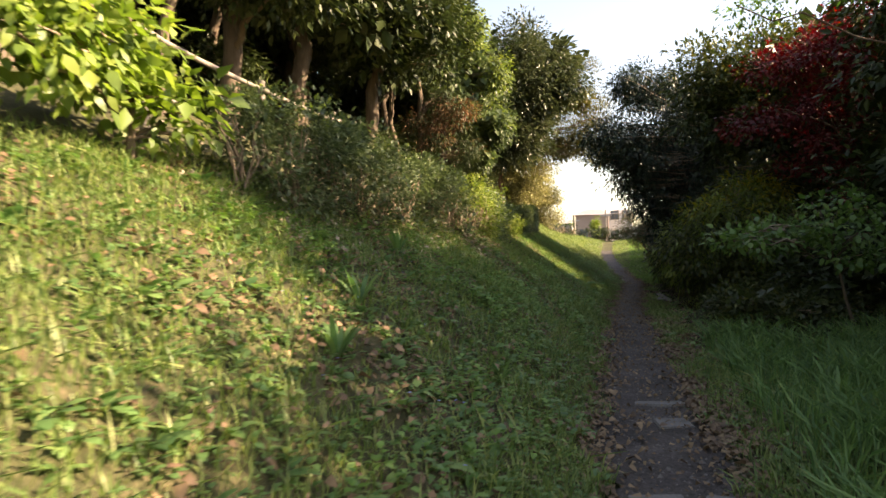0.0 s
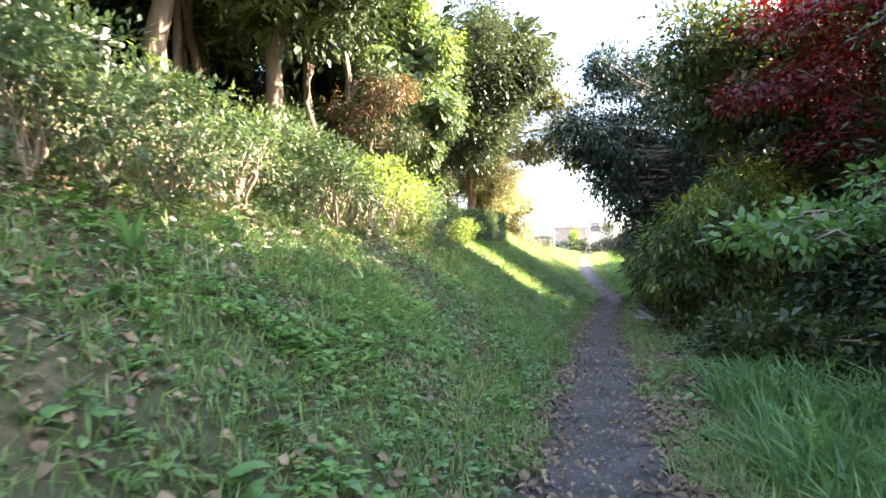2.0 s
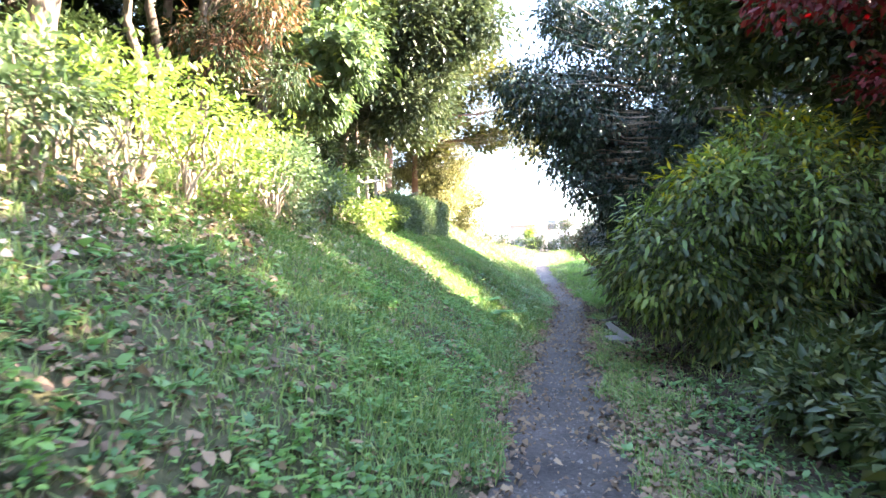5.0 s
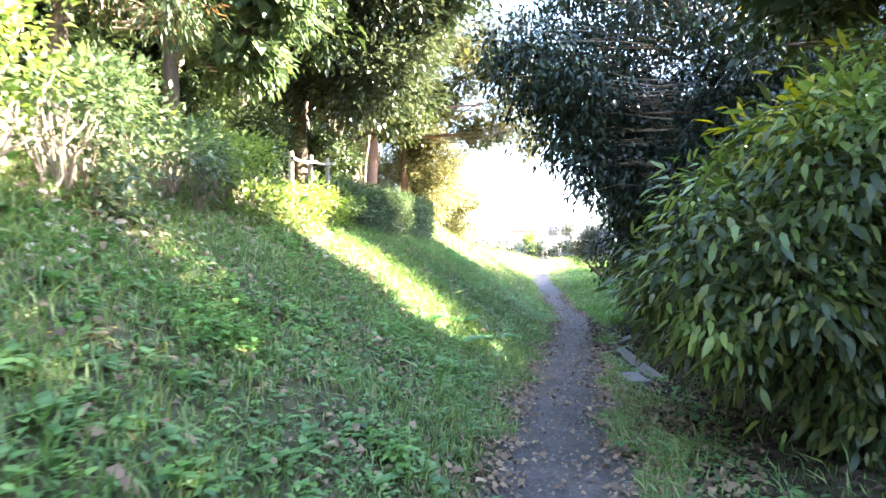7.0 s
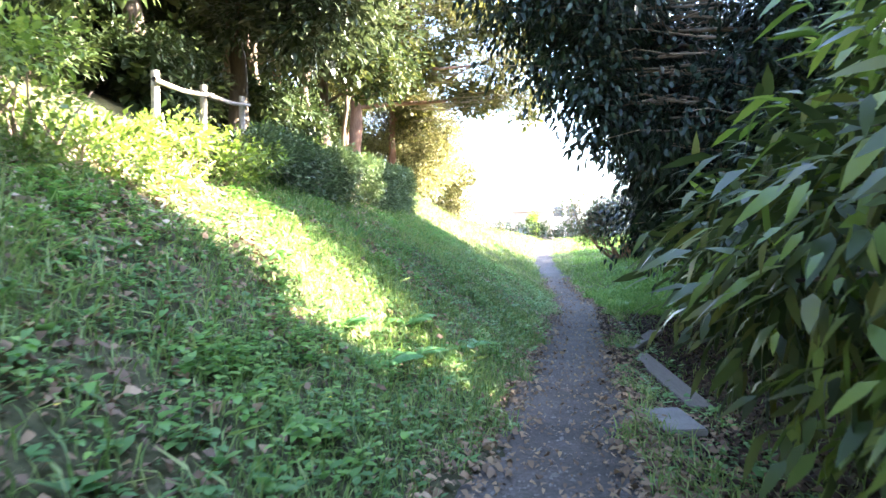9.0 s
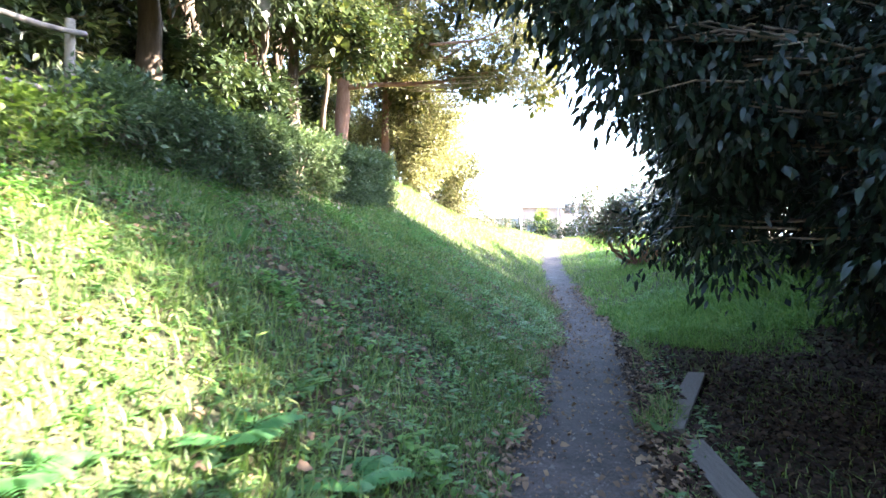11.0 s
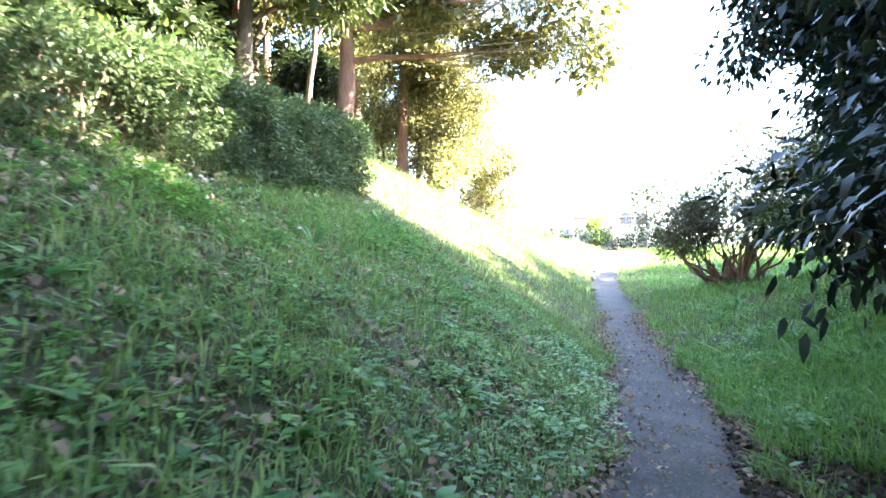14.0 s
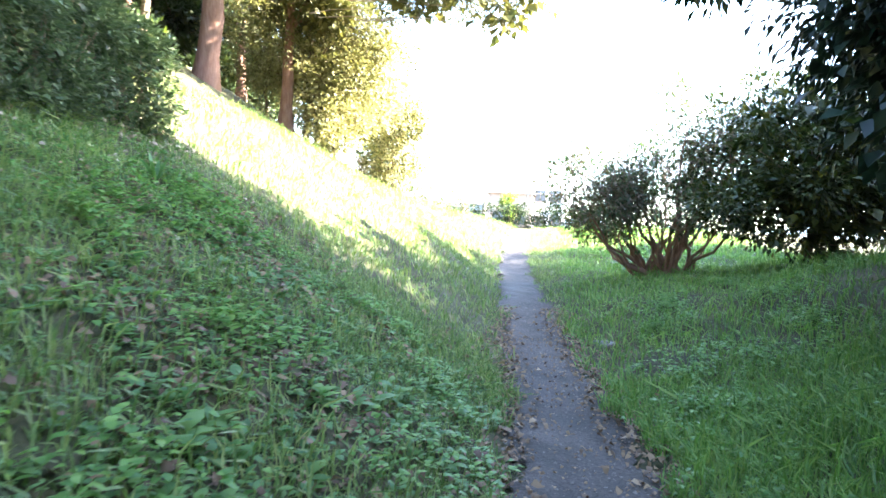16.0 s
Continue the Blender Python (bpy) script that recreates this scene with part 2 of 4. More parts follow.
def thing(name, x, y, z, label, category, group="", kind=""):
    e = new(name)
    e.location = (x, y, z)
    return tagged(e, label, category, group, kind)


def unit(v):
    return v / np.maximum(np.linalg.norm(v, axis=-1, keepdims=True), 1e-9)


def leaves(pos, along, up, size, width=0.45, fold=0.18, droop=0.12):
    """Pointed, folded blades: six corners, four triangles each."""
    n = len(pos)
    along = unit(along)
    side = unit(np.cross(along, up))
    nrm = np.cross(side, along)
    L = np.asarray(size).reshape(-1, 1) * np.ones((n, 1))
    W = L * width * 0.5
    v = np.stack([pos,
                  pos + along * L * .28 + side * W + nrm * W * fold * 2,
                  pos + along * L * .28 - side * W + nrm * W * fold * 2,
                  pos + along * L * .64 + side * W * .82 - nrm * L * droop * .3,
                  pos + along * L * .64 - side * W * .82 - nrm * L * droop * .3 + nrm * W * fold,
                  pos + along * L - nrm * L * droop], 1)
    f = np.array([[0, 1, 2], [1, 3, 4], [1, 4, 2], [3, 5, 4]])
    return v.reshape(-1, 3), (np.arange(n)[:, None, None] * 6 + f).reshape(-1, 3)


def plain_leaves(pos, along, up, size, width=0.45):
    """Pointed blades folded along the midrib, two triangles each, for crowns farther off."""
    n = len(pos)
    along = unit(along)
    side = unit(np.cross(along, up))
    nrm = np.cross(side, along)
    L = np.asarray(size).reshape(-1, 1) * np.ones((n, 1))
    W = L * width * 0.5
    v = np.stack([pos, pos + along * L * .42 + side * W + nrm * W * .4, pos + along * L, pos + along * L * .42 - side * W + nrm * W * .4], 1)
    f = np.array([[0, 1, 2], [0, 2, 3]])
    return v.reshape(-1, 3), (np.arange(n)[:, None, None] * 4 + f).reshape(-1, 3)


def blades(pos, height, lean, width):
    """Grass: bent tapering blades, two triangles each."""
    n = len(pos)
    a = rng.uniform(0, 2 * np.pi, n)
    d = np.stack([np.cos(a), np.sin(a), np.zeros(n)], 1)
    sd = np.stack([-np.sin(a), np.cos(a), np.zeros(n)], 1)
    h, w, q = (np.asarray(k).reshape(-1, 1) * np.ones((n, 1)) for k in (height, width, lean))
    up = np.array([0, 0, 1.0])
    v = np.stack([pos - sd * w, pos + up * h * .55 + d * h * q * .3 + sd * w * 1.2,
                  pos + up * h * .6 + d * h * q * .35 - sd * w * .6,
                  pos + up * h * (1 - .25 * q) + d * h * q], 1)
    f = np.array([[0, 1, 2], [2, 1, 3]])
    return v.reshape(-1, 3), (np.arange(n)[:, None, None] * 4 + f).reshape(-1, 3)


def tube(points, radii, sides=8, seed=0):
    """A tapering limb along points."""
    p = np.asarray(points, float)
    r = np.asarray(radii, float)
    g = np.random.default_rng(seed)
    t = unit(np.gradient(p, axis=0))
    ref = np.where(np.abs(t[:, :1]) > .9, [[0, 1.0, 0]], [[1.0, 0, 0]])
    s = unit(np.cross(t, ref))
    b = np.cross(t, s)
    a = np.linspace(0, 2 * np.pi, sides, endpoint=False)
    wob = 1 + g.normal(0, .07, (len(p), sides))
    v = p[:, None] + (s[:, None] * np.cos(a)[None, :, None] + b[:, None] * np.sin(a)[None, :, None]) * (r[:, None] * wob)[..., None]
    i = np.arange(len(p) - 1)[:, None] * sides
    j = np.arange(sides)[None]
    k = (j + 1) % sides
    f = np.stack([i + j, i + k, i + sides + k, i + sides + j], -1).reshape(-1, 4)
    return v.reshape(-1, 3), f


def join(parts):
    vs, fs, n = [], [], 0
    for v, f in parts:
        vs.append(v)
        fs.append(f + n)
        n += len(v)
    return np.concatenate(vs), np.concatenate(fs)


def curve_pts(a, b, n=7, sag=0.0, wob=0.05, g=rng):
    a, b = np.asarray(a, float), np.asarray(b, float)
    t = np.linspace(0, 1, n)[:, None]
    p = a + (b - a) * t
    p[:, 2] += (sag * 4 * t * (1 - t))[:, 0]
    w = g.normal(0, wob * np.linalg.norm(b - a) / 3, (n, 3)) * np.sin(np.pi * t)
    return p + w


def clumps_in(blobs, n, g, inner=0.55):
    """Clump centres in the outer shell of a few ellipsoids (x, y, z, rx, ry, rz)."""
    lumps = []
    for q in np.asarray(blobs, float):          # each mass is itself a heap of uneven boughs
        w = unit(g.normal(0, 1, (11, 3)))
        s = g.uniform(.3, .52, (11, 1))
        lumps.append(np.concatenate([q[:3] + w * (1 - s * .8) * q[3:], s * q[3:]], 1))
    blobs = np.concatenate(lumps)
    vol = np.prod(blobs[:, 3:], 1) ** (2 / 3)
    pick = g.choice(len(blobs), n, p=vol / vol.sum())
    d = unit(g.normal(0, 1, (n, 3)))
    r = g.uniform(inner, 1.0, (n, 1)) ** 0.7
    r *= 1 + 0.13 * np.sin(d[:, :1] * 7 + d[:, 1:2] * 5 + pick[:, None])
    return blobs[pick, :3] + d * r * blobs[pick, 3:], d


def foliage(centres, out, per, spread, size, hang=0.3, g=rng, width=0.45, fold=.18, plain=False):
    """Leaves gathered about each clump centre, pointing outwards and down."""
    n = len(centres) * per
    c = np.repeat(centres, per, 0)
    o = np.repeat(out, per, 0)
    off = g.normal(0, 1, (n, 3)) * np.array([1, 1, .7])
    off = off / np.maximum(1, np.linalg.norm(off, axis=1, keepdims=True) / 1.6) * spread * 0.62
    d = unit(off) * 0.8 + o * 0.5 + g.normal(0, .45, (n, 3))
    d[:, 2] -= hang
    up = np.tile([0, 0, 1.0], (n, 1)) + g.normal(0, .35, (n, 3)) + o * 0.4
    if plain:
        return plain_leaves(c + off, d, up, size * g.uniform(.55, 1.25, n), width)
    return leaves(c + off, d, up, size * g.uniform(.55, 1.25, n), width, fold)


def tree(name, x, y, height, radius, blobs, mats, label, seed, nclump=260, per=42, spread=.5, size=.13, hang=.3,
         lean=(0, 0), limbs=9, bark=None, trunk_top=.75, width=.45, category="tree", group="", sink=.15, inner=.55, plain=True, core=1.0, mix=.3):
    """Trunk, limbs and a crown; blobs are given from the foot of the trunk. mats: [(share, material, part name, label)]."""
    g = np.random.default_rng(seed)
    e = thing(name, x, y, float(ground_z(x, y)) - sink, label, category, group)
    bark = bark or BARK
    top = np.array([lean[0], lean[1], height * trunk_top])
    spine = curve_pts((0, 0, 0), top, 9, 0, .028, g)
    rad = radius * np.linspace(1, .3, 9)
    rad[0] *= 1.35
    v, f = tube(spine, rad, 10, seed)
    mesh_ob("trunk", v, f, bark, e)
    c, d = clumps_in(blobs, nclump, g, inner)
    c[:, 2] = np.maximum(c[:, 2], .12)
    tips = c[g.choice(nclump, limbs, replace=False)]
    for k, tip in enumerate(tips):
        i = int(np.clip(np.argmin(np.abs(spine[:, 2] - tip[2] * .75)), 2, 8))
        pts = curve_pts(spine[i], tip, 7, .12 * height / 8, .1, g)
        v, f = tube(pts, np.linspace(rad[i] * .5, .012, 7), 6, seed + k)
        mesh_ob("branch", v, f, bark, e)
    # twigs from each clump inwards
    tw = []
    for q in c[::4]:
        inw = spine[int(np.clip(np.argmin(np.abs(spine[:, 2] - q[2])), 1, 8))]
        tw.append(tube(curve_pts(q, q + (inw - q) * .45, 4, 0, .1, g), [.006, .01, .014, .02], 3, 1))
    v, f = join(tw)
    tagged(mesh_ob("twig_growth", v, f, TWIG, e), kind="stuff")
    # older, larger leaves in the shaded inside of the crown
    if core:
        ci, di = clumps_in(np.asarray(blobs) * [1, 1, 1, .62, .62, .62], max(20, int(nclump * .3)), g, .1)
        ci[:, 2] = np.maximum(ci[:, 2], .15)
        v, f = foliage(ci, di, 16, spread * 1.3, size * 2.3 * core, hang, g, .7, plain=True)
        mesh_ob("inner_foliage", v, f, mats[0][1], e)
    start = 0
    order = np.argsort(c[:, 2] + g.normal(0, mix, nclump)) if len(mats) > 1 else np.arange(nclump)
    for share, mat, pname, plabel in mats:
        stop = start + int(round(share * nclump))
        sel = order[start:stop]
        start = stop
        if len(sel):
            v, f = foliage(c[sel], d[sel], per, spread, size, hang, g, width, plain=plain)
            ob = mesh_ob(pname, v, f, mat, e, plabel)
            if pname == "young_growth":
                tagged(ob, plabel, kind="stuff")
    return e


# ---- ground, path, distance ----
def ground_sheet():
    xs = np.concatenate([[-900, -400, -150, -70, -40], np.arange(-28, -7, .7), np.arange(-7, 5, .15), np.arange(5, 20, .6), [24, 32, 45, 70, 150, 400, 900]])
    ys = np.concatenate([[-700, -200, -60, -25], np.arange(-12, -2, .6), np.arange(-2, 46, .16), np.arange(46, 70, .5), np.arange(70, 130, 4), [160, 220, 350, 600, 1200]])
    X, Y = np.meshgrid(xs, ys)
    Z = ground_z(X, Y)
    on = np.clip(1 - np.abs(X - path_mid(Y)) / (path_half(Y) + .05), 0, 1)
    Z = Z - 0.03 * (on > 0)
    v = np.stack([X, Y, Z], -1).reshape(-1, 3)
    nx = len(xs)
    i = (np.arange(len(ys) - 1)[:, None] * nx + np.arange(nx - 1)[None]).ravel()
    f = np.stack([i, i + 1, i + nx + 1, i + nx], -1)
    return tagged(mesh_ob("ground", v, f, SOIL), "bare soil and moss between the grass of the bank", "ground", kind="structure")


ground_sheet()


def footpath():
    ys = np.arange(-6, 47, .06)
    us = np.linspace(-1, 1, 15)
    U, Y = np.meshgrid(us, ys)
    rag = 1 + .14 * np.sin(Y * 2.3 + .8 * U) * np.sign(U) + .11 * np.sin(Y * 5.1 + 2 * U) + .07 * np.sin(Y * 13 + U) + .05 * np.sin(Y * 29)
    X = path_mid(Y) + U * path_half(Y) * rag * 1.02
    Z = ground_z(X, Y) * .0 + base_z(Y) + .012 - .03 * U ** 8 - .025 * (1 - U ** 2) + .008 * np.sin(9 * X + 4 * Y) * np.sin(7 * Y)
    v = np.stack([X, Y, Z + .02], -1).reshape(-1, 3)
    i = (np.arange(len(ys) - 1)[:, None] * 15 + np.arange(14)[None]).ravel()
    f = np.stack([i, i + 1, i + 16, i + 15], -1)
    return tagged(mesh_ob("footpath", v, f, PATHM), "narrow dark trodden earth footpath with grit", "path", kind="structure")


footpath()


def hills():
    a = np.linspace(radians(-80), radians(80), 120)
    h = 26 + 14 * np.sin(a * 7) + 9 * np.sin(a * 17 + 1) + 4 * np.sin(a * 43)
    rows = []
    for k, (r, m) in enumerate(((1000, 0), (1040, .6), (1100, 1), (1180, .9))):
        rows.append(np.stack([r * np.sin(a), r * np.cos(a), np.maximum(h * m, -2)], -1))
    v = np.concatenate(rows)
    i = (np.arange(3)[:, None] * 120 + np.arange(119)[None]).ravel()
    f = np.stack([i, i + 1, i + 121, i + 120], -1)
    return tagged(mesh_ob("backdrop", v, f, HILL), "pale blue wooded hills on the horizon", "hills", kind="structure")


hills()


def box(bm, x0, y0, z0, x1, y1, z1, bev=0.0):
    m = Matrix.Translation(((x0 + x1) / 2, (y0 + y1) / 2, (z0 + z1) / 2)) @ Matrix.Diagonal((x1 - x0, y1 - y0, z1 - z0, 1))
    r = bmesh.ops.create_cube(bm, size=1, matrix=m)
    if bev:
        ed = list({e for v in r["verts"] for e in v.link_edges})
        bmesh.ops.bevel(bm, geom=ed, offset=bev, segments=2, affect="EDGES")


# ---- far houses ----
def house(x, y, w, d, wall_h, roof_h, wall_mat, label, cols, flat=False):
    z0 = float(ground_z(x, y)) - .3
    e = thing("house", x, y, z0, label, "house", "far houses")
    bm = bmesh.new()
    box(bm, -w / 2, 0, 0, w / 2, d, wall_h + .3)
    part("wall", bm, wall_mat, e)
    bm = bmesh.new()
    o, zt = .35, wall_h + .3
    if flat:
        box(bm, -w / 2 - o, -o, zt, w / 2 + o, d + o, zt + .25)
    else:
        ps = [(-w / 2 - o, -o, zt), (w / 2 + o, -o, zt), (w / 2 + o, d + o, zt), (-w / 2 - o, d + o, zt),
              (-w / 2 + w * .25, d / 2, zt + roof_h), (w / 2 - w * .25, d / 2, zt + roof_h)]
        vs = [bm.verts.new(p) for p in ps]
        for q in ((0, 1, 5, 4), (1, 2, 5), (2, 3, 4, 5), (3, 0, 4), (3, 2, 1, 0)):
            bm.faces.new([vs[i] for i in q])
    part("roof", bm, ROOFM, e)
    for fz in ((1.0, 3.6) if wall_h > 4 else (1.0,)):
        for k in range(cols):
            cx = -w / 2 + w * (k + .5) / cols
            bm = bmesh.new()
            box(bm, cx - .55, -.06, fz, cx + .55, .02, fz + 1.2)
            wnd = part("window", bm, PALE, e)
            bm = bmesh.new()
            box(bm, cx - .47, -.075, fz + .08, cx - .03, -.055, fz + 1.12)
            box(bm, cx + .03, -.075, fz + .08, cx + .47, -.055, fz + 1.12)
            part("pane", bm, GLASS, wnd)
    return e


house(-4.6, 88, 4.2, 7, 3.7, .9, RENDER_B, "two-storey brown-walled house beyond the far hedge", 2)
house(-1.0, 90, 3.0, 7, 4.1, .8, RENDER_W, "white rendered house beside the brown one", 2)
house(-10.6, 96, 5.5, 8, 2.6, .9, GREYM, "low grey building with a pitched roof", 3)


def pole(x, y, h, r, label):
    e = thing("utility_pole", x, y, float(ground_z(x, y)) - .2, label, "utility pole")
    v, f = tube([(0, 0, 0), (0, 0, h * .5), (0, 0, h)], [r, r * .9, r * .75], 10)
    mesh_ob("post", v, f, PALE, e)
    bm = bmesh.new()
    box(bm, -.7, -.06, h - .8, .7, .06, h - .68, .01)
    part("crossarm", bm, GREYM, e)
    return e


pole(-6.6, 84, 3.6, .2, "pale concrete pole standing before the houses")
pole(-2.6, 80, 4.2, .09, "slim pale pole beside the white house")

# ---- the wood on the bank: prototypes, then copies ----
def dense(mat, name="crown"):
    return [(1, mat, name, "")]


W = "trees of the wood"
forest_a = tree("forest_tree", -9.2, 8.5, 9, .2, [(0, 0, 5.0, 2.6, 2.6, 2.4), (.6, -.5, 2.9, 2.0, 2.2, 1.2)], dense(EVER),
                "tall dark evergreen tree in the wood", 11, 240, 31, .55, .23, limbs=10, group=W)
forest_b = tree("forest_tree", -11.5, 13, 9.5, .17, [(0, 0, 5.4, 2.4, 2.4, 2.5), (.3, .6, 3.0, 1.9, 1.9, 1.2)], dense(EVER),
                "tall dark evergreen tree in the wood", 12, 240, 31, .55, .23, limbs=10, group=W, lean=(.5, .2))
forest_c = tree("forest_tree", -14.5, 44, 10, .2, [(0, 0, 6.2, 2.8, 2.8, 2.3), (-.4, .3, 4.0, 2.2, 2.2, 1.2)], dense(PINE),
                "tall needle-leaved tree with a bare lower trunk", 13, 240, 31, .55, .22, limbs=12, bark=BARK_RED, group=W, width=.3)
thicket = tree("thicket", -16, 20, 3.5, .06, [(0, 0, 1.6, 2.2, 2.2, 1.5)], dense(EVER), "dark thicket between the trunks of the wood", 14, 130, 27, .5, .25, limbs=12,
               category="thicket", group="thickets in the wood")


def again(ob, spots):
    for k, (x, y, s) in enumerate(spots):
        c = copy_thing(ob, pose(x, y, float(ground_z(x, y)) - .15, 0, 0, 47 * k + 20))
        c.scale = (s, s, s)


again(forest_a, [(-8.2, 3.0, .9), (-12.5, 5.5, 1.1), (-11, 19, 1), (-8.8, 25.5, .95), (-15, 10, 1.25), (-10.5, -2, 1), (-16, 23, 1.3), (-13, 30, 1.15), (-8.3, 21.3, .9)])
again(forest_b, [(-8.4, 14.9, .9), (-9.6, 17.5, 1), (-13.5, 25, 1.2), (-15.5, 3, 1.25), (-10.8, 33, 1), (-13.5, 15.5, 1.2), (-8.6, 29, .9)])
again(forest_c, [(-11.4, 37.5, .95), (-13.5, 40.5, 1.05), (-16.5, 38, 1.15), (-11.8, 47, .9), (-17, 45, 1.2), (-14.5, 52, 1), (-16, 35, 1.1)])
again(thicket, [(-11.5, 29, 1.0), (-12.5, 34, 1.15), (-13.5, 37.3, 1.1), (-12.4, 43.5, .9), (-15.5, 47, 1.3), (-13, 50, 1.1), (-11, 25, .8), (-15.5, 14, 1.1), (-15, 8, 1.1), (-12.5, 1.5, 1), (-15.5, 26, 1.1), (-15, 32, 1.1), (-18, 37, 1.2), (-19, 43, 1.2), (-12, 22.5, .9), (-12.2, 10.5, .9), (-18, 50, 1.3), (-14, 18, 1.1), (-17.5, 29, 1.2), (-12.5, 27.5, .9), (-10.5, 6, .8), (-5.7, 19.4, .42), (-6.2, 22.8, .5), (-5.5, 21.2, .4), (-6.4, 25.8, .5), (-6.9, 28.8, .5), (-7.4, 18.4, .6), (-7.6, 21.4, .6), (-5.6, 17.2, .4), (-7.8, 31.6, .55), (-6.4, 9.2, .45), (-6.2, 14.6, .42)])

slender = tree("slender_tree", -6.9, 9.6, 8, .1, [(0, 0, 5.6, 1.7, 1.7, 1.5), (.3, .2, 4.1, 1.3, 1.3, .7)], dense(EVER), "slender evergreen with a bare grey-brown trunk in the wood", 15, 150, 31, .5, .2, limbs=14, lean=(.4, .2), group="slender trunks in the wood", core=.8)
again(slender, [(-5.3, 6.4, .8), (-7.4, 7.2, 1), (-6.6, 12.6, .9), (-7.3, 14.2, 1), (-5.6, 15.6, .8), (-6.6, 17.4, 1), (-7.6, 19, 1.1), (-6.2, 20, .85), (-6.9, 22.6, 1), (-7.8, 24, 1.1), (-6.4, 26.4, .85), (-7.2, 28, 1), (-6.6, 29.6, .9), (-8.4, 33.4, 1), (-7.9, 35.4, .9), (-9.8, 36, 1.1)])
tree("forest_tree", -6.2, 11.3, 7, .2, [(0, 0, 4.4, 2.1, 2.0, 1.8), (1.3, .3, 3.0, 1.5, 1.6, .9)], dense(EVER), "evergreen tree with a lit pale trunk", 21, 300, 56, .5, .15, lean=(.4, .3), group=W)
tree("forest_tree", -5.75, 13.8, 7, .19, [(0, 0, 4.4, 1.9, 1.9, 1.9), (1.0, -.3, 3.1, 1.5, 1.4, .9)], dense(EVER), "evergreen tree with a lit pale trunk", 22, 300, 56, .5, .15, lean=(.5, .1), group=W)
tree("forest_tree", -5.6, 8.3, 7, .16, [(.2, 0, 4.2, 1.9, 2, 1.6), (.9, -.4, 2.7, 1.5, 1.5, .8)], dense(EVER), "evergreen tree with leaves hanging over the hedge", 23, 300, 56, .5, .15, group=W)
tree("forest_tree", -5.6, 4.6, 6.5, .15, [(.3, 0, 4.0, 1.9, 2.2, 1.7), (.9, .4, 2.7, 1.4, 1.5, .8)], dense(EVER), "evergreen tree behind the big-leaved shrub", 24, 300, 56, .5, .15, group=W)
tree("forest_tree", -5.8, 21.4, 7, .16, [(.3, 0, 4.4, 1.9, 1.8, 1.7), (1.0, 0, 3.0, 1.4, 1.4, .8)], dense(EVER), "evergreen tree behind the hedge", 32, 280, 56, .5, .15, group=W)
tree("cedar_tree", -5.4, 16.7, 6, .12, [(.5, -.1, 1.5, .5, .5, .45), (1.1, -.2, 2.2, .5, .5, .4), (1.3, .1, 1.4, .35, .4, .45), (.7, .2, 2.7, .45, .45, .35), (.1, -.2, 2.0, .5, .4, .3)], [(.3, EVER, "low_foliage", ""), (.4, BROWN, "dead_foliage", "browned dead sprays"), (.3, EVER, "crown", "")], "slender tree with browned dead foliage low down", 25, 150, 40, .24, .14, hang=1.0, width=.16, limbs=14, core=.25)
tree("cedar_tree", -5.3, 18.6, 7, .13, [(.5, 0, 5.0, .9, .9, .8), (1.2, .2, 3.9, .8, .9, .6), (.4, -.4, 3.4, .8, .7, .6), (1.4, 0, 2.4, .7, .8, .7), (.8, .3, 1.6, .6, .6, .5)], [(.5, HEDGE, "crown", ""), (.5, LIME, "bright_foliage", "yellow-green hanging sprays")], "slender tree with hanging yellow-green foliage", 26, 330, 44, .3, .13, hang=.8, width=.34, mix=1.5)
tree("evergreen_tree", -6.0, 24.7, 8, .2, [(1.6, -.4, 4.1, 2.6, 2.5, 1.7), (2.6, -.2, 5.0, 2.3, 2.4, 1.9), (1.7, -.5, 2.5, 1.7, 1.8, 1.0)], dense(GLOSSY), "big broadleaved evergreen with glossy dark leaves", 27, 640, 56, .45, .16, limbs=12, width=.5)
tree("evergreen_tree", -7.0, 31.5, 7, .18, [(.3, 0, 4.4, 2.0, 2.2, 1.6), (1.0, .3, 3.0, 1.5, 1.6, .8)], dense(OLIVE), "olive-green tree behind the end of the hedge", 28, 300, 52, .45, .15, limbs=10)
tree("pine_tree", -8.9, 39.4, 9, .3, [(3.4, -.6, 3.9, 3.0, 2.2, 1.0), (.6, 0, 6.4, 4.0, 3, 2.2), (6.9, -.4, 3.6, 1.7, 1.7, .9), (1, 0, 4.6, 2.5, 2, 1), (5.4, -.4, 5.2, 2.8, 2, 1.3), (4.6, 0, 6.8, 3.2, 2, 1.2), (7.0, .3, 2.3, 1.6, 1.5, .8), (5.2, .3, 2.8, 1.7, 1.6, .9)], dense(PINE), "big forked tree with reddish bark and spreading limbs", 29, 1250, 56, .42, .14, limbs=20, bark=BARK_RED, width=.28, lean=(.9, -.8))
tree("forest_tree", -8.0, 42.3, 8, .2, [(.4, 0, 5.4, 2.2, 2.2, 1.8), (1.2, -.3, 3.8, 1.5, 1.4, .8)], dense(PINE), "reddish-barked tree on the sunlit bank", 33, 280, 52, .45, .14, limbs=12, bark=BARK_RED, width=.28, group=W)
tree("small_tree", -7.8, 43.4, 5.6, .09, [(.2, 0, 3.4, 2.1, 1.8, 1.8), (1.2, -.3, 1.5, 1.7, 1.5, 1.2), (2.3, .3, 2.9, 1.3, 1.3, 1.2)], [(.5, STRAW, "crown", ""), (.5, PINE, "upper_crown", "")], "pale sunlit small tree with many bare twigs", 30, 520, 44, .36, .12, limbs=40, core=.5)
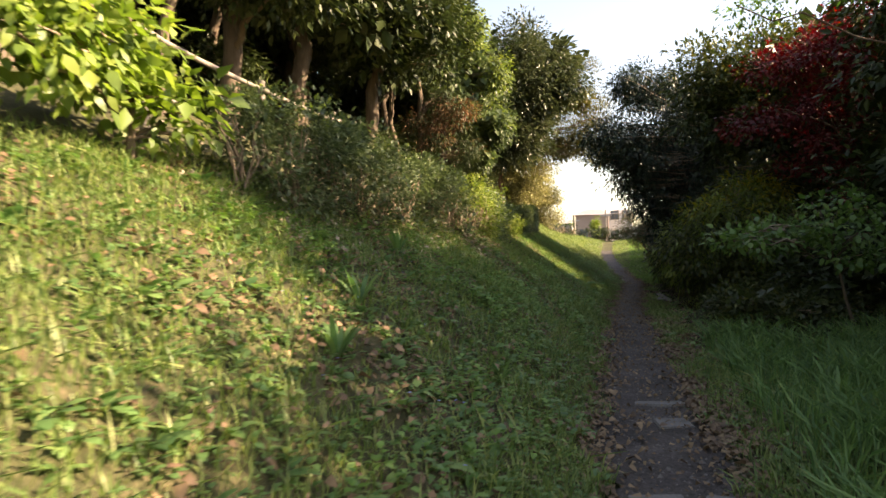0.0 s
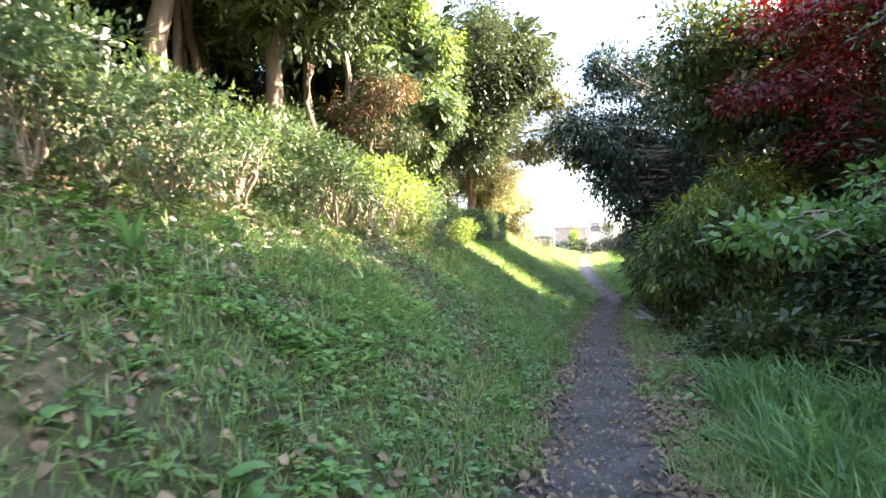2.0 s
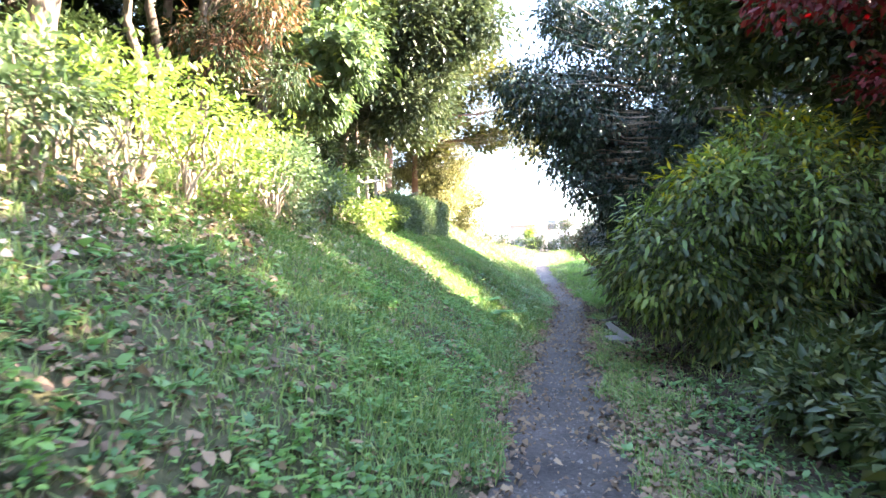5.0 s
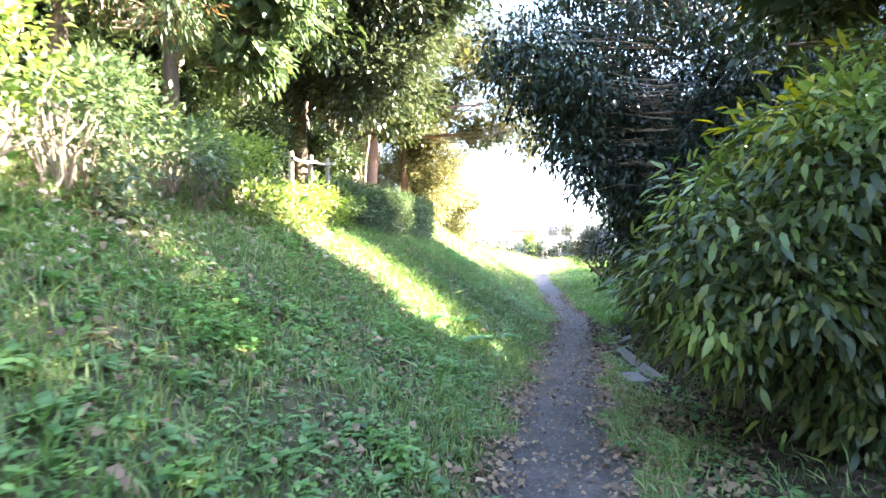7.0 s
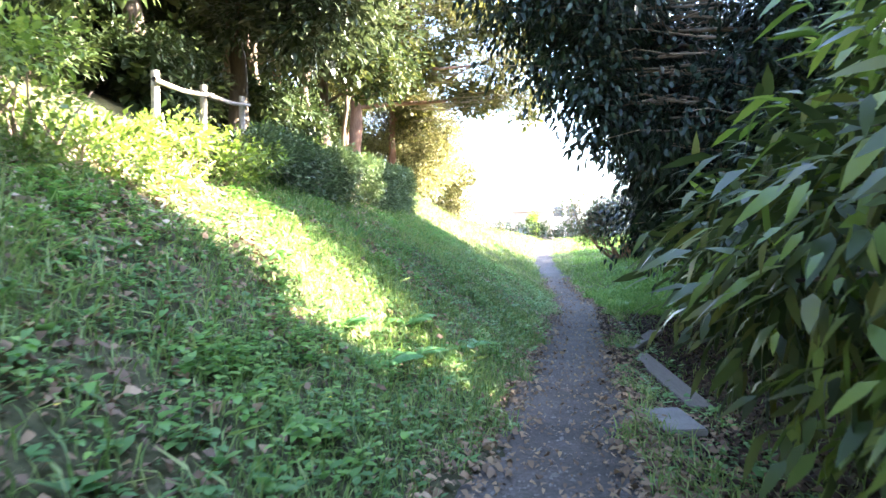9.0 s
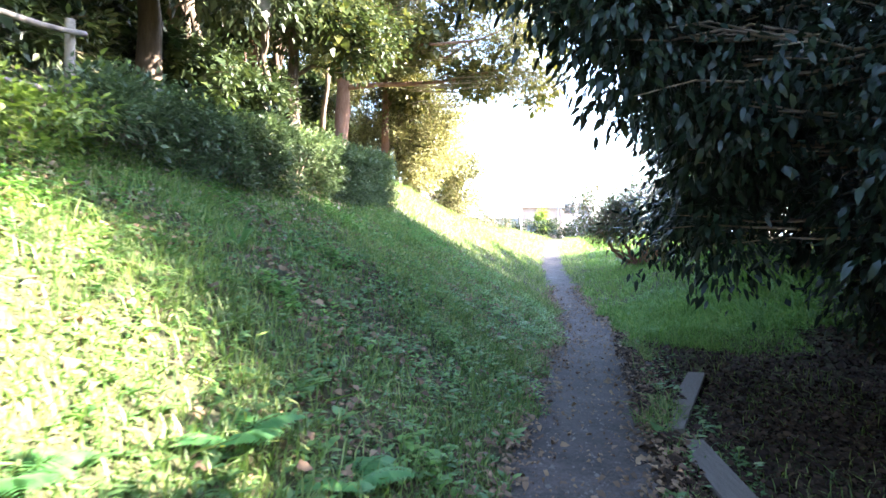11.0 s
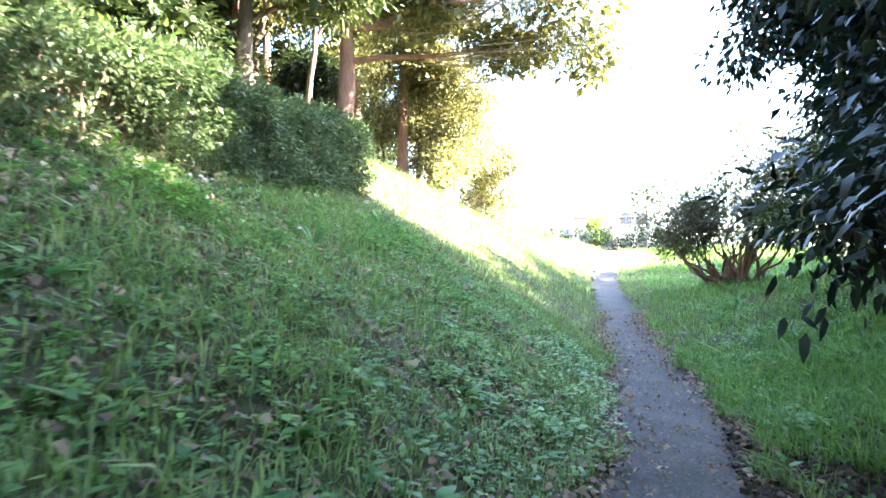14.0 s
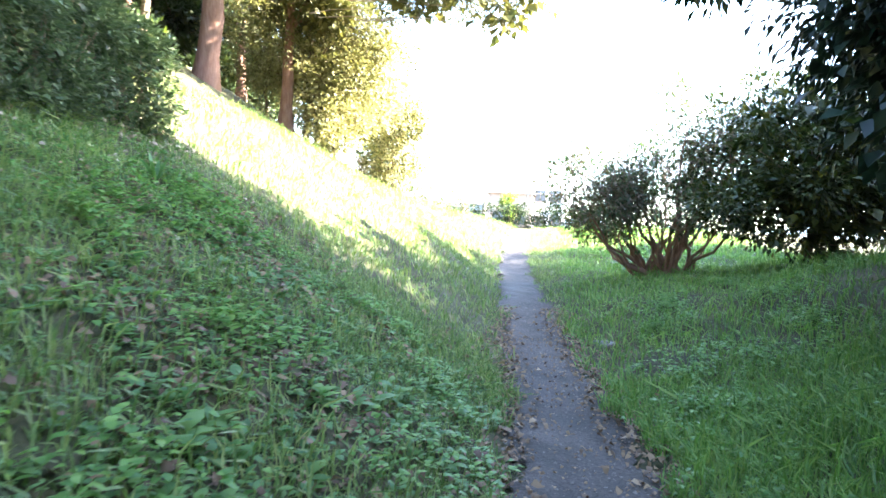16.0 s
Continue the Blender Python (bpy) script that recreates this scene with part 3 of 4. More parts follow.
tree("small_tree", -8.4, 46.6, 6, .1, [(.2, 0, 3.4, 2.2, 2.2, 2.0), (.6, 0, 1.4, 2.0, 1.9, 1.1), (2.0, 0, 2.2, 1.2, 1.2, 1.0)], [(.6, STRAW, "crown", ""), (.4, PINE, "upper_crown", "")], "pale sunlit small tree on the bank", 31, 280, 44, .42, .14, limbs=16)

for k, (x, y, s) in enumerate(((-5.6, 45.6, 1.0), (-6.6, 42.6, .9), (-7.0, 48.6, 1.3), (-9.3, 43.8, 1.3))):
    tree("small_tree", x, y, 4 * s, .05, [(0, 0, 2.3 * s, 1.4 * s, 1.3 * s, 1.3 * s), (.2, -.2, 1.1 * s, 1.2 * s, 1.1 * s, .8 * s)], [(.5, STRAW, "crown", ""), (.5, PINE, "upper_crown", "")],
         "pale sunlit small tree with many bare twigs", 34 + k, 230, 36, .34, .12, limbs=20, core=.5, group="pale small trees on the bank", mix=1.5)

# ---- trees and shrubs on the other side ----
dark_a = tree("evergreen_tree", 5.4, 12.4, 7.4, .16, [(0, 0, 4.6, 2.0, 2.1, 2.2), (-.2, 0, 2.2, 1.9, 2.0, 1.7)], dense(EVER), "dense dark evergreen tree beside the path", 41, 320, 33, .5, .21, limbs=8, group="dark trees beside the path")
# copies added mostly out of view to block sun, spaced to leave lit gaps
again(dark_a, [(5.9, 7.0, 1.15), (8.6, 8.4, 1.25), (9.8, 11.5, 1.25), (9.0, 15.6, 1.1), (8.0, 20.8, .85), (7.4, 25.2, 1.5), (12.5, 15.5, 1.2), (7.6, 30.2, 1.5), (13, 9, 1.4), (12, 25.5, 1.7), (12.5, 31, 1.6), (8.8, 35.4, 1.05), (9.8, 38.8, 1.1), (13.5, 36.5, 1.4), (9.6, 42.2, 1.05), (10.5, 45.5, 1.0)])
# the upper crown takes lighter OLIVE leaves to paint sunlight on it
tree("evergreen_tree", 4.0, 17.3, 7.5, .18, [(0, 0, 4.8, 2.0, 1.8, 2.4), (-1.5, .1, 5.2, 1.6, 1.5, 1.7), (.2, .4, 2.4, 1.9, 1.9, 1.7)], [(.55, EVER, "crown", ""), (.45, OLIVE, "upper_crown", "")], "dense dark evergreen tree behind the round shrub", 42, 620, 60, .45, .15)
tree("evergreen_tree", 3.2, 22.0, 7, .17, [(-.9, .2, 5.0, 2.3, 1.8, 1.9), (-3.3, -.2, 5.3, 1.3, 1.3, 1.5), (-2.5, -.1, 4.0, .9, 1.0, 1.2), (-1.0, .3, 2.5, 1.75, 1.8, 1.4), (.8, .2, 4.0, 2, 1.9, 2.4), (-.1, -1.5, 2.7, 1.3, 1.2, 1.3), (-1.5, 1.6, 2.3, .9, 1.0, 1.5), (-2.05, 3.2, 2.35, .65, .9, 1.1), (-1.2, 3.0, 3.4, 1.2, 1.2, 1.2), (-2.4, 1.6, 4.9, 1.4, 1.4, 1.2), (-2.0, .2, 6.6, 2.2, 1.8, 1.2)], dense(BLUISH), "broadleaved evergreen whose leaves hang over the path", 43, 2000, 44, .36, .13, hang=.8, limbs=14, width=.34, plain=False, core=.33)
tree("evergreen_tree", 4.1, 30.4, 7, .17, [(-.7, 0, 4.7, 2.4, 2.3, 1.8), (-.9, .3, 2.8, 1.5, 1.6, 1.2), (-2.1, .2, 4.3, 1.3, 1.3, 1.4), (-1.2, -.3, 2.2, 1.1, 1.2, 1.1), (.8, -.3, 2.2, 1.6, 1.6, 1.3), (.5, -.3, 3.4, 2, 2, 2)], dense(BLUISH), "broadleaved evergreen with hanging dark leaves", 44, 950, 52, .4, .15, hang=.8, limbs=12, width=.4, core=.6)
# yellower young leaves thicken towards the top, their colour also carrying the sun there
tree("round_shrub", 2.15, 15.95, 3, .07, [(0, -.1, 1.5, 1.65, 1.45, 1.5)], [(.35, OLIVE, "foliage", ""), (.08, LIME, "young_leaves", "yellow-green younger leaves, brightened as if sunlit"), (.3, OLIVE, "foliage", ""), (.22, LIME, "upper_foliage", "yellow-green younger leaves, brightened as if sunlit"), (.05, YELLOW, "young_growth", "yellow young shoots that also paint sun on the top")], "big rounded evergreen shrub with long hanging leaves", 45, 880, 40, .25, .135, hang=.7, limbs=10, width=.29, mix=.9, category="shrub", inner=.66, plain=False, core=.5)
tree("maple_tree", 4.3, 14.6, 7, .1, [(.3, 0, 5.6, 1.8, 1.5, .5), (-.6, -.1, 4.9, 1.6, 1.3, .4), (.4, .2, 4.3, 1.6, 1.3, .4), (-1.3, -.2, 3.9, 1.1, 1.0, .3), (-.2, -.2, 3.2, 1.7, 1.1, .3), (.4, 0, 2.5, 1.2, 1.0, .25)], dense(RED), "red-leaved maple with layered sprays", 46, 320, 50, .3, .1, hang=.5, limbs=14, width=.6, core=.5)
tree("sapling", 2.8, 9.4, 2.0, .025, [(-.35, .1, 1.5, .95, .8, .16), (-1.25, -.3, 1.4, .8, .6, .12), (.2, -.1, 1.2, .8, .7, .12), (-.1, .2, 1.85, .5, .5, .15)], dense(FRESH), "thin sapling with flat layers of fresh green leaves", 47, 120, 14, .18, .11, hang=.1, limbs=12, trunk_top=.9, lean=(-.4, .2), category="sapling", width=.5, sink=.03, plain=False, core=0)
for k, (x, y, r) in enumerate(((1.75, 10.7, .5), (2.2, 11.4, .55), (1.7, 12.0, .45), (2.7, 10.4, .6), (2.6, 12.3, .6), (2.0, 13.2, .5))):
    tree("ground_cover_shrub", x, y, .7, .02, [(0, 0, r * .6, r, r, r * .55)], dense(OLIVE), "low dark-leaved ground cover beside the path", 80 + k, 60, 26, .2, .1, limbs=4, category="shrub", group="ground cover", core=.6, sink=.02)


def stemmed_shrub(x, y, blobs, mats, label, seed, nclump, per, spread, size, stems):
    """A spreading shrub: twisted bare stems fan out of one foot into a twiggy crown."""
    g = np.random.default_rng(seed)
    e = thing("bushy_shrub", x, y, float(ground_z(x, y)) - .05, label, "shrub")
    c, d = clumps_in(blobs, nclump, g, .4)
    for k, tip in enumerate(c[g.choice(nclump, stems, replace=False)]):
        foot = np.array([g.normal(.3, .3), g.normal(0, .12), 0])
        mid = foot + (tip - foot) * [.62, .62, .4]
        v, f = tube(np.concatenate([curve_pts(foot, mid, 5, 0, .16, g), curve_pts(mid, tip, 5, .08, .14, g)[1:]]), np.linspace(g.uniform(.03, .06), .007, 9), 6, seed + k)
        mesh_ob("stem", v, f, BARK_RED, e)
    tw = [tube(curve_pts(q, q + unit(g.normal(0, 1, 3) + [0, 0, .5]) * .5, 4, 0, .12, g), [.009, .007, .005, .003], 3, 1) for q in np.repeat(c, 2, 0)]
    v, f = join(tw)
    tagged(mesh_ob("twig_growth", v, f, TWIG, e), kind="stuff")
    which = g.choice(len(mats), nclump, p=[m[0] for m in mats])
    for k, (_, mat, pname, plabel) in enumerate(mats):
        v, f = foliage(c[which == k], d[which == k], per, spread, size, .25, g, .45, plain=True)
        mesh_ob(pname, v, f, mat, e, plabel)


stemmed_shrub(1.7, 38.2, [(.5, 0, 2.7, 1.7, 1.4, 1.3), (-1.2, -.2, 1.9, 1.1, .9, 1.0), (.9, -.4, 1.6, 1.5, 1.0, .7), (-.7, .2, 1.3, 1.2, .9, .6)],
              [(.6, HEDGE, "foliage", ""), (.4, BROWNISH, "dry_foliage", "brownish twiggy growth")], "wide shrub with bare twisted stems in the grass", 48, 640, 36, .3, .1, 34)
tree("bushy_shrub", 4.2, 36.8, 3.4, .07, [(0, 0, 2.2, 1.8, 1.6, 1.3), (-.3, -.4, 1.2, 1.8, 1.3, .9)], dense(OLIVE), "dense shrub at the edge of the grass", 49, 330, 44, .36, .13, category="shrub", trunk_top=.4)
tree("bushy_shrub", 5.8, 33, 3.4, .07, [(0, 0, 2.0, 1.8, 1.8, 1.5)], dense(EVER), "dark shrub under the trees", 50, 220, 44, .38, .13, category="shrub")
# the shrubs at y 4.6 and 2.5 are unseen, added to shade the lower bank
for k, (x, y, r) in enumerate(((3.7, 10.4, 1.1), (3.6, 12.8, 1.1), (4.6, 7.6, 1.0), (4.3, 4.6, 2.1), (3.8, 2.5, 1.9), (4.0, 19.3, 2.5), (4.9, 16.4, 1.2), (6.0, 24.2, 1.8), (6.8, 29.5, 1.6), (6.2, 20.8, 1.6), (5.2, 22.4, 1.3), (4.9, 26.3, 1.6), (7.6, 22.5, 2.0), (7.8, 26.6, 2.2), (7.2, 18.2, 2.0), (6.6, 13.6, 2.0), (5.8, 9.8, 1.6))):
    tree("undergrowth_shrub", x, y, 1.8, .04, [(0, 0, r * .85, r, r * 1.1, r * .85)], dense(EVER), "dark leafy undergrowth shrub in deep shade", 60 + k, 130, 40, .3, .13, limbs=5, category="shrub", group="undergrowth")
# stands outside the view, added only to cast the near bank's shadow edge
tree("evergreen_tree", 5.0, 4.3, 5.2, .12, [(0, 0, 3.2, 1.5, 1.7, 1.8), (0, -.2, 2.0, 1.4, 1.6, 1.3)], dense(EVER), "unseen evergreen tree added to shade the start of the bank", 74, 240, 33, .5, .2, limbs=8, group="dark trees beside the path")
tree("big_leaved_shrub", -3.4, 3.75, 1.6, .04, [(0, -.3, .95, .48, .65, .6), (.1, -.9, .9, .45, .5, .55), (.1, .25, .65, .35, .35, .4)], dense(BIGLEAF), "shrub with big bright yellow-green leaves", 71, 120, 13, .24, .125, hang=.35, limbs=9, width=.46, category="shrub", plain=False, core=.5)
tree("conical_tree", -3.0, 64, 2.6, .06, [(0, 0, 1.4, .45, .45, 1.1)], dense(LIME), "small cone-shaped tree beyond the far hedge", 72, 60, 30, .25, .12, limbs=4)
tree("young_tree", 5.0, 10.4, 6.4, .09, [(-3.3, .2, 5.0, .9, .6, .2), (-2.0, 0, 5.5, 1.0, .8, .4), (-.5, 0, 5.8, 1.0, 1.0, .6)], dense(FRESH), "slender young tree with sprays of fresh leaves", 73, 110, 26, .3, .1, hang=.3, limbs=12, core=0)


# ---- hedges ----
def hedge(y0, y1, line, height, depth, mat, label, seed, per_m=34, per=36, size=.1, gaps=.25, group="hedge along the bank top", wild=.05):
    """A stretch of clipped hedge with worn gaps: bare stems below, a skin of leaves over the faces and top."""
    g = np.random.default_rng(seed)
    ym = (y0 + y1) / 2
    x0 = float(line(ym))
    z0 = float(ground_z(x0, ym))
    e = thing("hedge", x0, ym, z0, label, "hedge", group)
    n = int(per_m * (y1 - y0))
    y = g.uniform(y0, y1, n)
    u, h = g.uniform(-1, 1, n), g.uniform(0, 1, n)
    face = g.integers(0, 5, n)                  # two faces, top, and the inside
    u = np.where(face < 2, .93, np.where(face == 2, -.93, u))
    h = np.where(face == 3, g.uniform(.9, 1.0, n), h)
    hole = np.sin(y * 2.9 + seed) + .7 * np.sin(y * 7.1 + 2 * h)
    keep = (h > .55 + .2 * np.sin(4.7 * y)) | (hole > -1.7 + 2.6 * gaps)
    y, h, u = y[keep], h[keep], u[keep]
    top = height * (1 + wild * np.sin(y * 2.1 + seed) + wild * .8 * np.sin(y * 5.3))
    x = line(y) + u * depth * .5 + g.normal(0, .03 + wild * .5, len(y))
    gz = ground_z(x, y)
    rise = ground_z(line(y), y) + top - gz      # the top is cut level across
    c = np.stack([x - x0, y - ym, gz - z0 + .06 + h * np.maximum(rise - .1, .1)], 1)
    d = unit(np.stack([u, g.normal(0, .3, len(y)), np.where(h > .88, 1.0, .15)], 1))
    v, f = foliage(c, d, per, .17, size, .2, g, .5, plain=True)
    mesh_ob("foliage", v, f, mat, e)
    st = []
    for yy in np.arange(y0 + .1, y1 - .05, .16):
        xx = float(line(yy)) + g.uniform(-.2, .2)
        zz = float(ground_z(xx, yy))
        for _ in range(4):
            st.append(tube(curve_pts((xx - x0, yy - ym, zz - z0 - .05), (xx - x0 + g.uniform(-.3, .3), yy - ym + g.uniform(-.3, .3), zz - z0 + height * .75), 5, 0, .14, g), [.018, .015, .012, .009, .006], 4, 1))
    v, f = join(st)
    tagged(mesh_ob("stem_growth", v, f, TWIG, e), kind="stuff")
    # young shoots standing out of the top
    m = int(5 * (y1 - y0))
    yy = g.uniform(y0, y1, m)
    xx = line(yy) + g.uniform(-.4, .4, m) * depth
    c = np.stack([xx - x0, yy - ym, ground_z(line(yy), yy) - z0 + height + g.uniform(-.04, .06, m)], 1)
    v, f = foliage(c, np.tile([.2, 0, 1.0], (m, 1)), 12, .13, size * 1.2, -.2, g, .42)
    tagged(mesh_ob("young_growth", v, f, LIME, e, "yellow-green young shoots"), kind="stuff")
    return e


# LIME marks sunlit stretches: the brighter leaf colour stands in for sun
for k, (y0, y1, m, h, lab, dens, gap, wild) in enumerate((
        (4.5, 6.6, HEDGE, .85, "ragged low hedge with bare stems in shade", 80, .45, .12),
        (6.6, 8.8, HEDGE, .74, "ragged low hedge with pale gaps and bare stems", 70, .55, .1), (8.8, 11.0, HEDGE, .76, "ragged leafy hedge along the bank top", 70, .6, .1),
        (11.0, 13.6, LIME, .8, "hedge with sunlight put into its yellow-green leaf colour", 46, .72, .14), (13.6, 16.0, HEDGE, .7, "ragged sunlit hedge with gaps", 50, .72, .12),
        (16.0, 17.5, LIME, .62, "sparse hedge with sunlight put into its bright leaf colour", 46, .7, .14), (17.5, 20.6, LIME, .36, "low growth round the foot of the fence, coloured bright as if sunlit", 40, .6, .25), (20.6, 23.0, HEDGE, .55, "leafy hedge growing round the fence", 95, .4, .1),
        (23.0, 25.6, HEDGE, .68, "clipped dark hedge with gaps low down", 125, .5, .05), (25.6, 28.2, HEDGE, .75, "clipped dark hedge along the bank top", 150, .2, .04),
        (28.2, 30.7, HEDGE, .88, "clipped dark hedge with a square end", 170, .05, .03))):
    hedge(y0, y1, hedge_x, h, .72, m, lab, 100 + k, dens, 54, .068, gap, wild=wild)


def far_line(y):
    return bend(y, [(46, -6.9), (50, -6.3), (53, -5.4), (55.5, -4.4)])


hedge(46, 55.5, far_line, .9, .8, EVER, "low clipped hedge curving round the far grass", 120, 26, 22, .11, 0, "far hedge")


def far_hedge_across():
    g = np.random.default_rng(5)
    e = thing("hedge", -1, 55.8, float(ground_z(-1, 55.8)), "low clipped hedge across the end of the grass", "hedge", "far hedge")
    n = 420
    x = g.uniform(-4.6, 6.5, n)
    c = np.stack([x + 1, g.uniform(-.35, .35, n), g.uniform(.05, .95, n)], 1)
    v, f = foliage(c, unit(c * [0, 1, .6] + 1e-3), 24, .22, .13, .2, g, .5)
    mesh_ob("foliage", v, f, EVER, e)
    st = [tube([(a, 0, -.05), (a + .05, 0, .3), (a - .05, .05, .6)], [.03, .02, .01], 4) for a in np.arange(-3.4, 7.4, .4)]
    v, f = join(st)
    tagged(mesh_ob("stem_growth", v, f, TWIG, e), kind="stuff")


far_hedge_across()


# ---- fence rails of pale poles ----
def fence(pts, label, h=1.0):
    e = thing("pole_fence", pts[0][0], pts[0][1], float(ground_z(*pts[0])), label, "fence")
    o = np.array(e.location)
    tops = []
    for x, y in pts:
        z = float(ground_z(x, y))
        v, f = tube([(x - o[0], y - o[1], z - o[2] - .15), (x - o[0], y - o[1], z - o[2] + h * .5), (x - o[0], y - o[1], z - o[2] + h)], [.042, .04, .036], 8)
        mesh_ob("post", v, f, PALE, e)
        tops.append(np.array([x, y, z]) - o)
    for a, b in zip(tops, tops[1:]):
        dv = unit((b - a)[None])[0]
        for k in (.9, .42):
            v, f = tube(curve_pts(a + [.05, 0, h * k] - dv * .12, b + [.05, 0, h * k] + dv * .12, 6, -.03, .02), [.024, .026, .023, .025, .022, .024], 8)
            mesh_ob("rail", v, f, PALE, e)


fence([(-3.75, 4.3), (-3.65, 5.9), (-3.6, 7.5)], "weathered pale pole fence half buried in shrubs")
fence([(-3.62, 18.8), (-3.75, 19.8), (-3.9, 20.9)], "weathered pale pole fence in the hedge", .95)


# ---- slabs and plank on the path ----
def slab(x, y, w, d, rz, mat, label, name="paving_slab", th=.05, lift=.03):
    bm = bmesh.new()
    box(bm, -w / 2, -d / 2, -th, w / 2, d / 2, 0, .008)
    for v in bm.verts:
        v.co += Vector((math.sin(31 * v.co.y + 7 * x), math.sin(27 * v.co.x + y), 0)) * .008
    ob = part(name, bm, mat)
    ob.matrix_world = pose(x, y, float(base_z(y)) + lift, 1.5, -2, rz)
    return tagged(ob, label, "plank" if name == "plank" else "stone slab", "slabs in the path" if name != "plank" else "")


slab(.1, 3.55, .3, .26, 8, STONE, "pale worn concrete slab set in the path")
slab(.48, 3.62, .3, .24, -6, STONE, "pale worn concrete slab set in the path")
slab(.28, 5.25, .26, .24, 12, STONE, "pale worn concrete slab in the path")
slab(.2, 5.9, .42, .12, 4, STONE, "half-buried narrow stone slab across the path")
slab(.62, 18.2, .42, .55, 10, STONE, "worn concrete slab at the path edge")
slab(.55, 33, .35, .3, 30, STONE, "flat grey stone at the path edge")


def plank(x0, y0, x1, y1, w):
    l, rz = math.hypot(x1 - x0, y1 - y0), math.degrees(math.atan2(x0 - x1, y1 - y0))
    z0, z1 = float(ground_z(x0, y0)), float(ground_z(x1, y1))
    bm = bmesh.new()
    box(bm, -w / 2, -l / 2, -.05, w / 2, l / 2, 0, .006)
    ob = part("plank", bm, PLANK)
    ob.matrix_world = pose((x0 + x1) / 2, (y0 + y1) / 2, (z0 + z1) / 2 + .05, math.degrees(math.atan2(z1 - z0, l)), 0, rz)
    tagged(ob, "weathered grey plank lying beside the path", "plank", "planks beside the path")


plank(.66, 21.7, 1.4, 25.2, .2)
plank(1.1, 19.4, .78, 21.6, .22)


# ---- grass, weeds, litter ----
def scatter(n, x0, x1, y0, y1, off_path=True, margin=0.0):
    x, y = rng.uniform(x0, x1, n), rng.uniform(y0, y1, n)
    if off_path:
        wob = .09 * np.sin(y * 3.1) + .07 * np.sin(y * 7.7 + x)
        k = np.abs(x - path_mid(y)) > path_half(y) + margin + wob
        x, y = x[k], y[k]
    return x, y


def place(x, y, lift=0.0):
    return np.stack([x, y, ground_z(x, y) + lift], 1)


def patchy(x, y, f=1.0, s=0.0):
    return .5 + .25 * (np.sin(1.3 * f * x + 2.1 * f * y + s) + np.sin(2.7 * f * x - 1.7 * f * y + 1 + s) * np.sin(.9 * f * y + s))


def bare(x, y):
    """Where the turf is thin and last year's leaves lie."""
    s = .5 + .22 * np.sin(1.9 * x + 1.1 * y) + .2 * np.sin(3.1 * y - 2.3 * x + 1) + .16 * np.sin(5.3 * x + 4.1 * y + 2)
    return np.clip(s * np.clip((path_mid(y) - .55 - x) / .5, 0, 1), 0, 1)


def stuff(name, v, f, mat, label, cat):
    return tagged(mesh_ob(name, v, f, mat), label, cat, kind="stuff")


def grass():
    x, y = scatter(440000, -4.5, 3.0, -.2, 31)
    k = (rng.random(len(x)) < np.clip(1.3 - 1.35 * bare(x, y), .22, 1)) & (x > hedge_x(y) - .6)
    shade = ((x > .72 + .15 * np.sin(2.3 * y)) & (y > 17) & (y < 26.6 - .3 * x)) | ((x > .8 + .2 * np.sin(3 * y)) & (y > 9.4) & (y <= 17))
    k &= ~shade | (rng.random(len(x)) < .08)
    x, y = x[k], y[k]
    h = rng.gamma(5, .016, len(x)) * (.7 + .9 * patchy(x, y, .8, 2))
    lush = (x > 0) & (y > 26)
    v, f = blades(place(x, y, -.01)[~lush], h[~lush], rng.uniform(.2, 1.1, (~lush).sum()), .005)
    stuff("grass", v, f, GRASS, "short uneven green grass on the bank", "grass")
    v, f = blades(place(x, y, -.01)[lush], h[lush] * 1.5, rng.uniform(.2, .9, lush.sum()), .006)
    stuff("grass", v, f, LUSH, "lush bright green grass beside the path", "grass")
    x, y = scatter(26000, 2.8, 6.5, 27, 31)
    v, f = blades(place(x, y, -.01), rng.gamma(5, .026, len(x)), rng.uniform(.2, .9, len(x)), .007)
    stuff("grass", v, f, LUSH, "lush bright green grass under the trees", "grass")
    x, y = scatter(150000, -7, 6.5, 31, 56)
    k = rng.random(len(x)) < .4 + .6 * patchy(x, y, 1.1)
    x, y = x[k], y[k]
    h = rng.gamma(5, .022, len(x)) * (.7 + .7 * patchy(x, y, .8, 2)) * np.where(x > 0, 1.25, 1)
    for sel, mat, lab in ((x <= 0, GRASS, "sunlit grass on the bank"), (x > 0, LUSH, "lush bright green grass beyond the path")):
        v, f = blades(place(x, y, -.01)[sel], h[sel], rng.uniform(.2, 1.0, sel.sum()), .008)
        stuff("grass", v, f, mat, lab, "grass")
    x, y = scatter(16000, .9, 3.4, 2.5, 9.6, margin=.25)
    k = rng.random(len(x)) < patchy(x, y, 1.6, 1) ** 1.5
    x, y = x[k], y[k]
    v, f = blades(place(x, y, -.01), rng.uniform(.2, .55, len(x)), rng.uniform(.2, .8, len(x)), .006)
    stuff("tall_grass", v, f, WEED, "tall green grass beside the path", "grass")


grass()


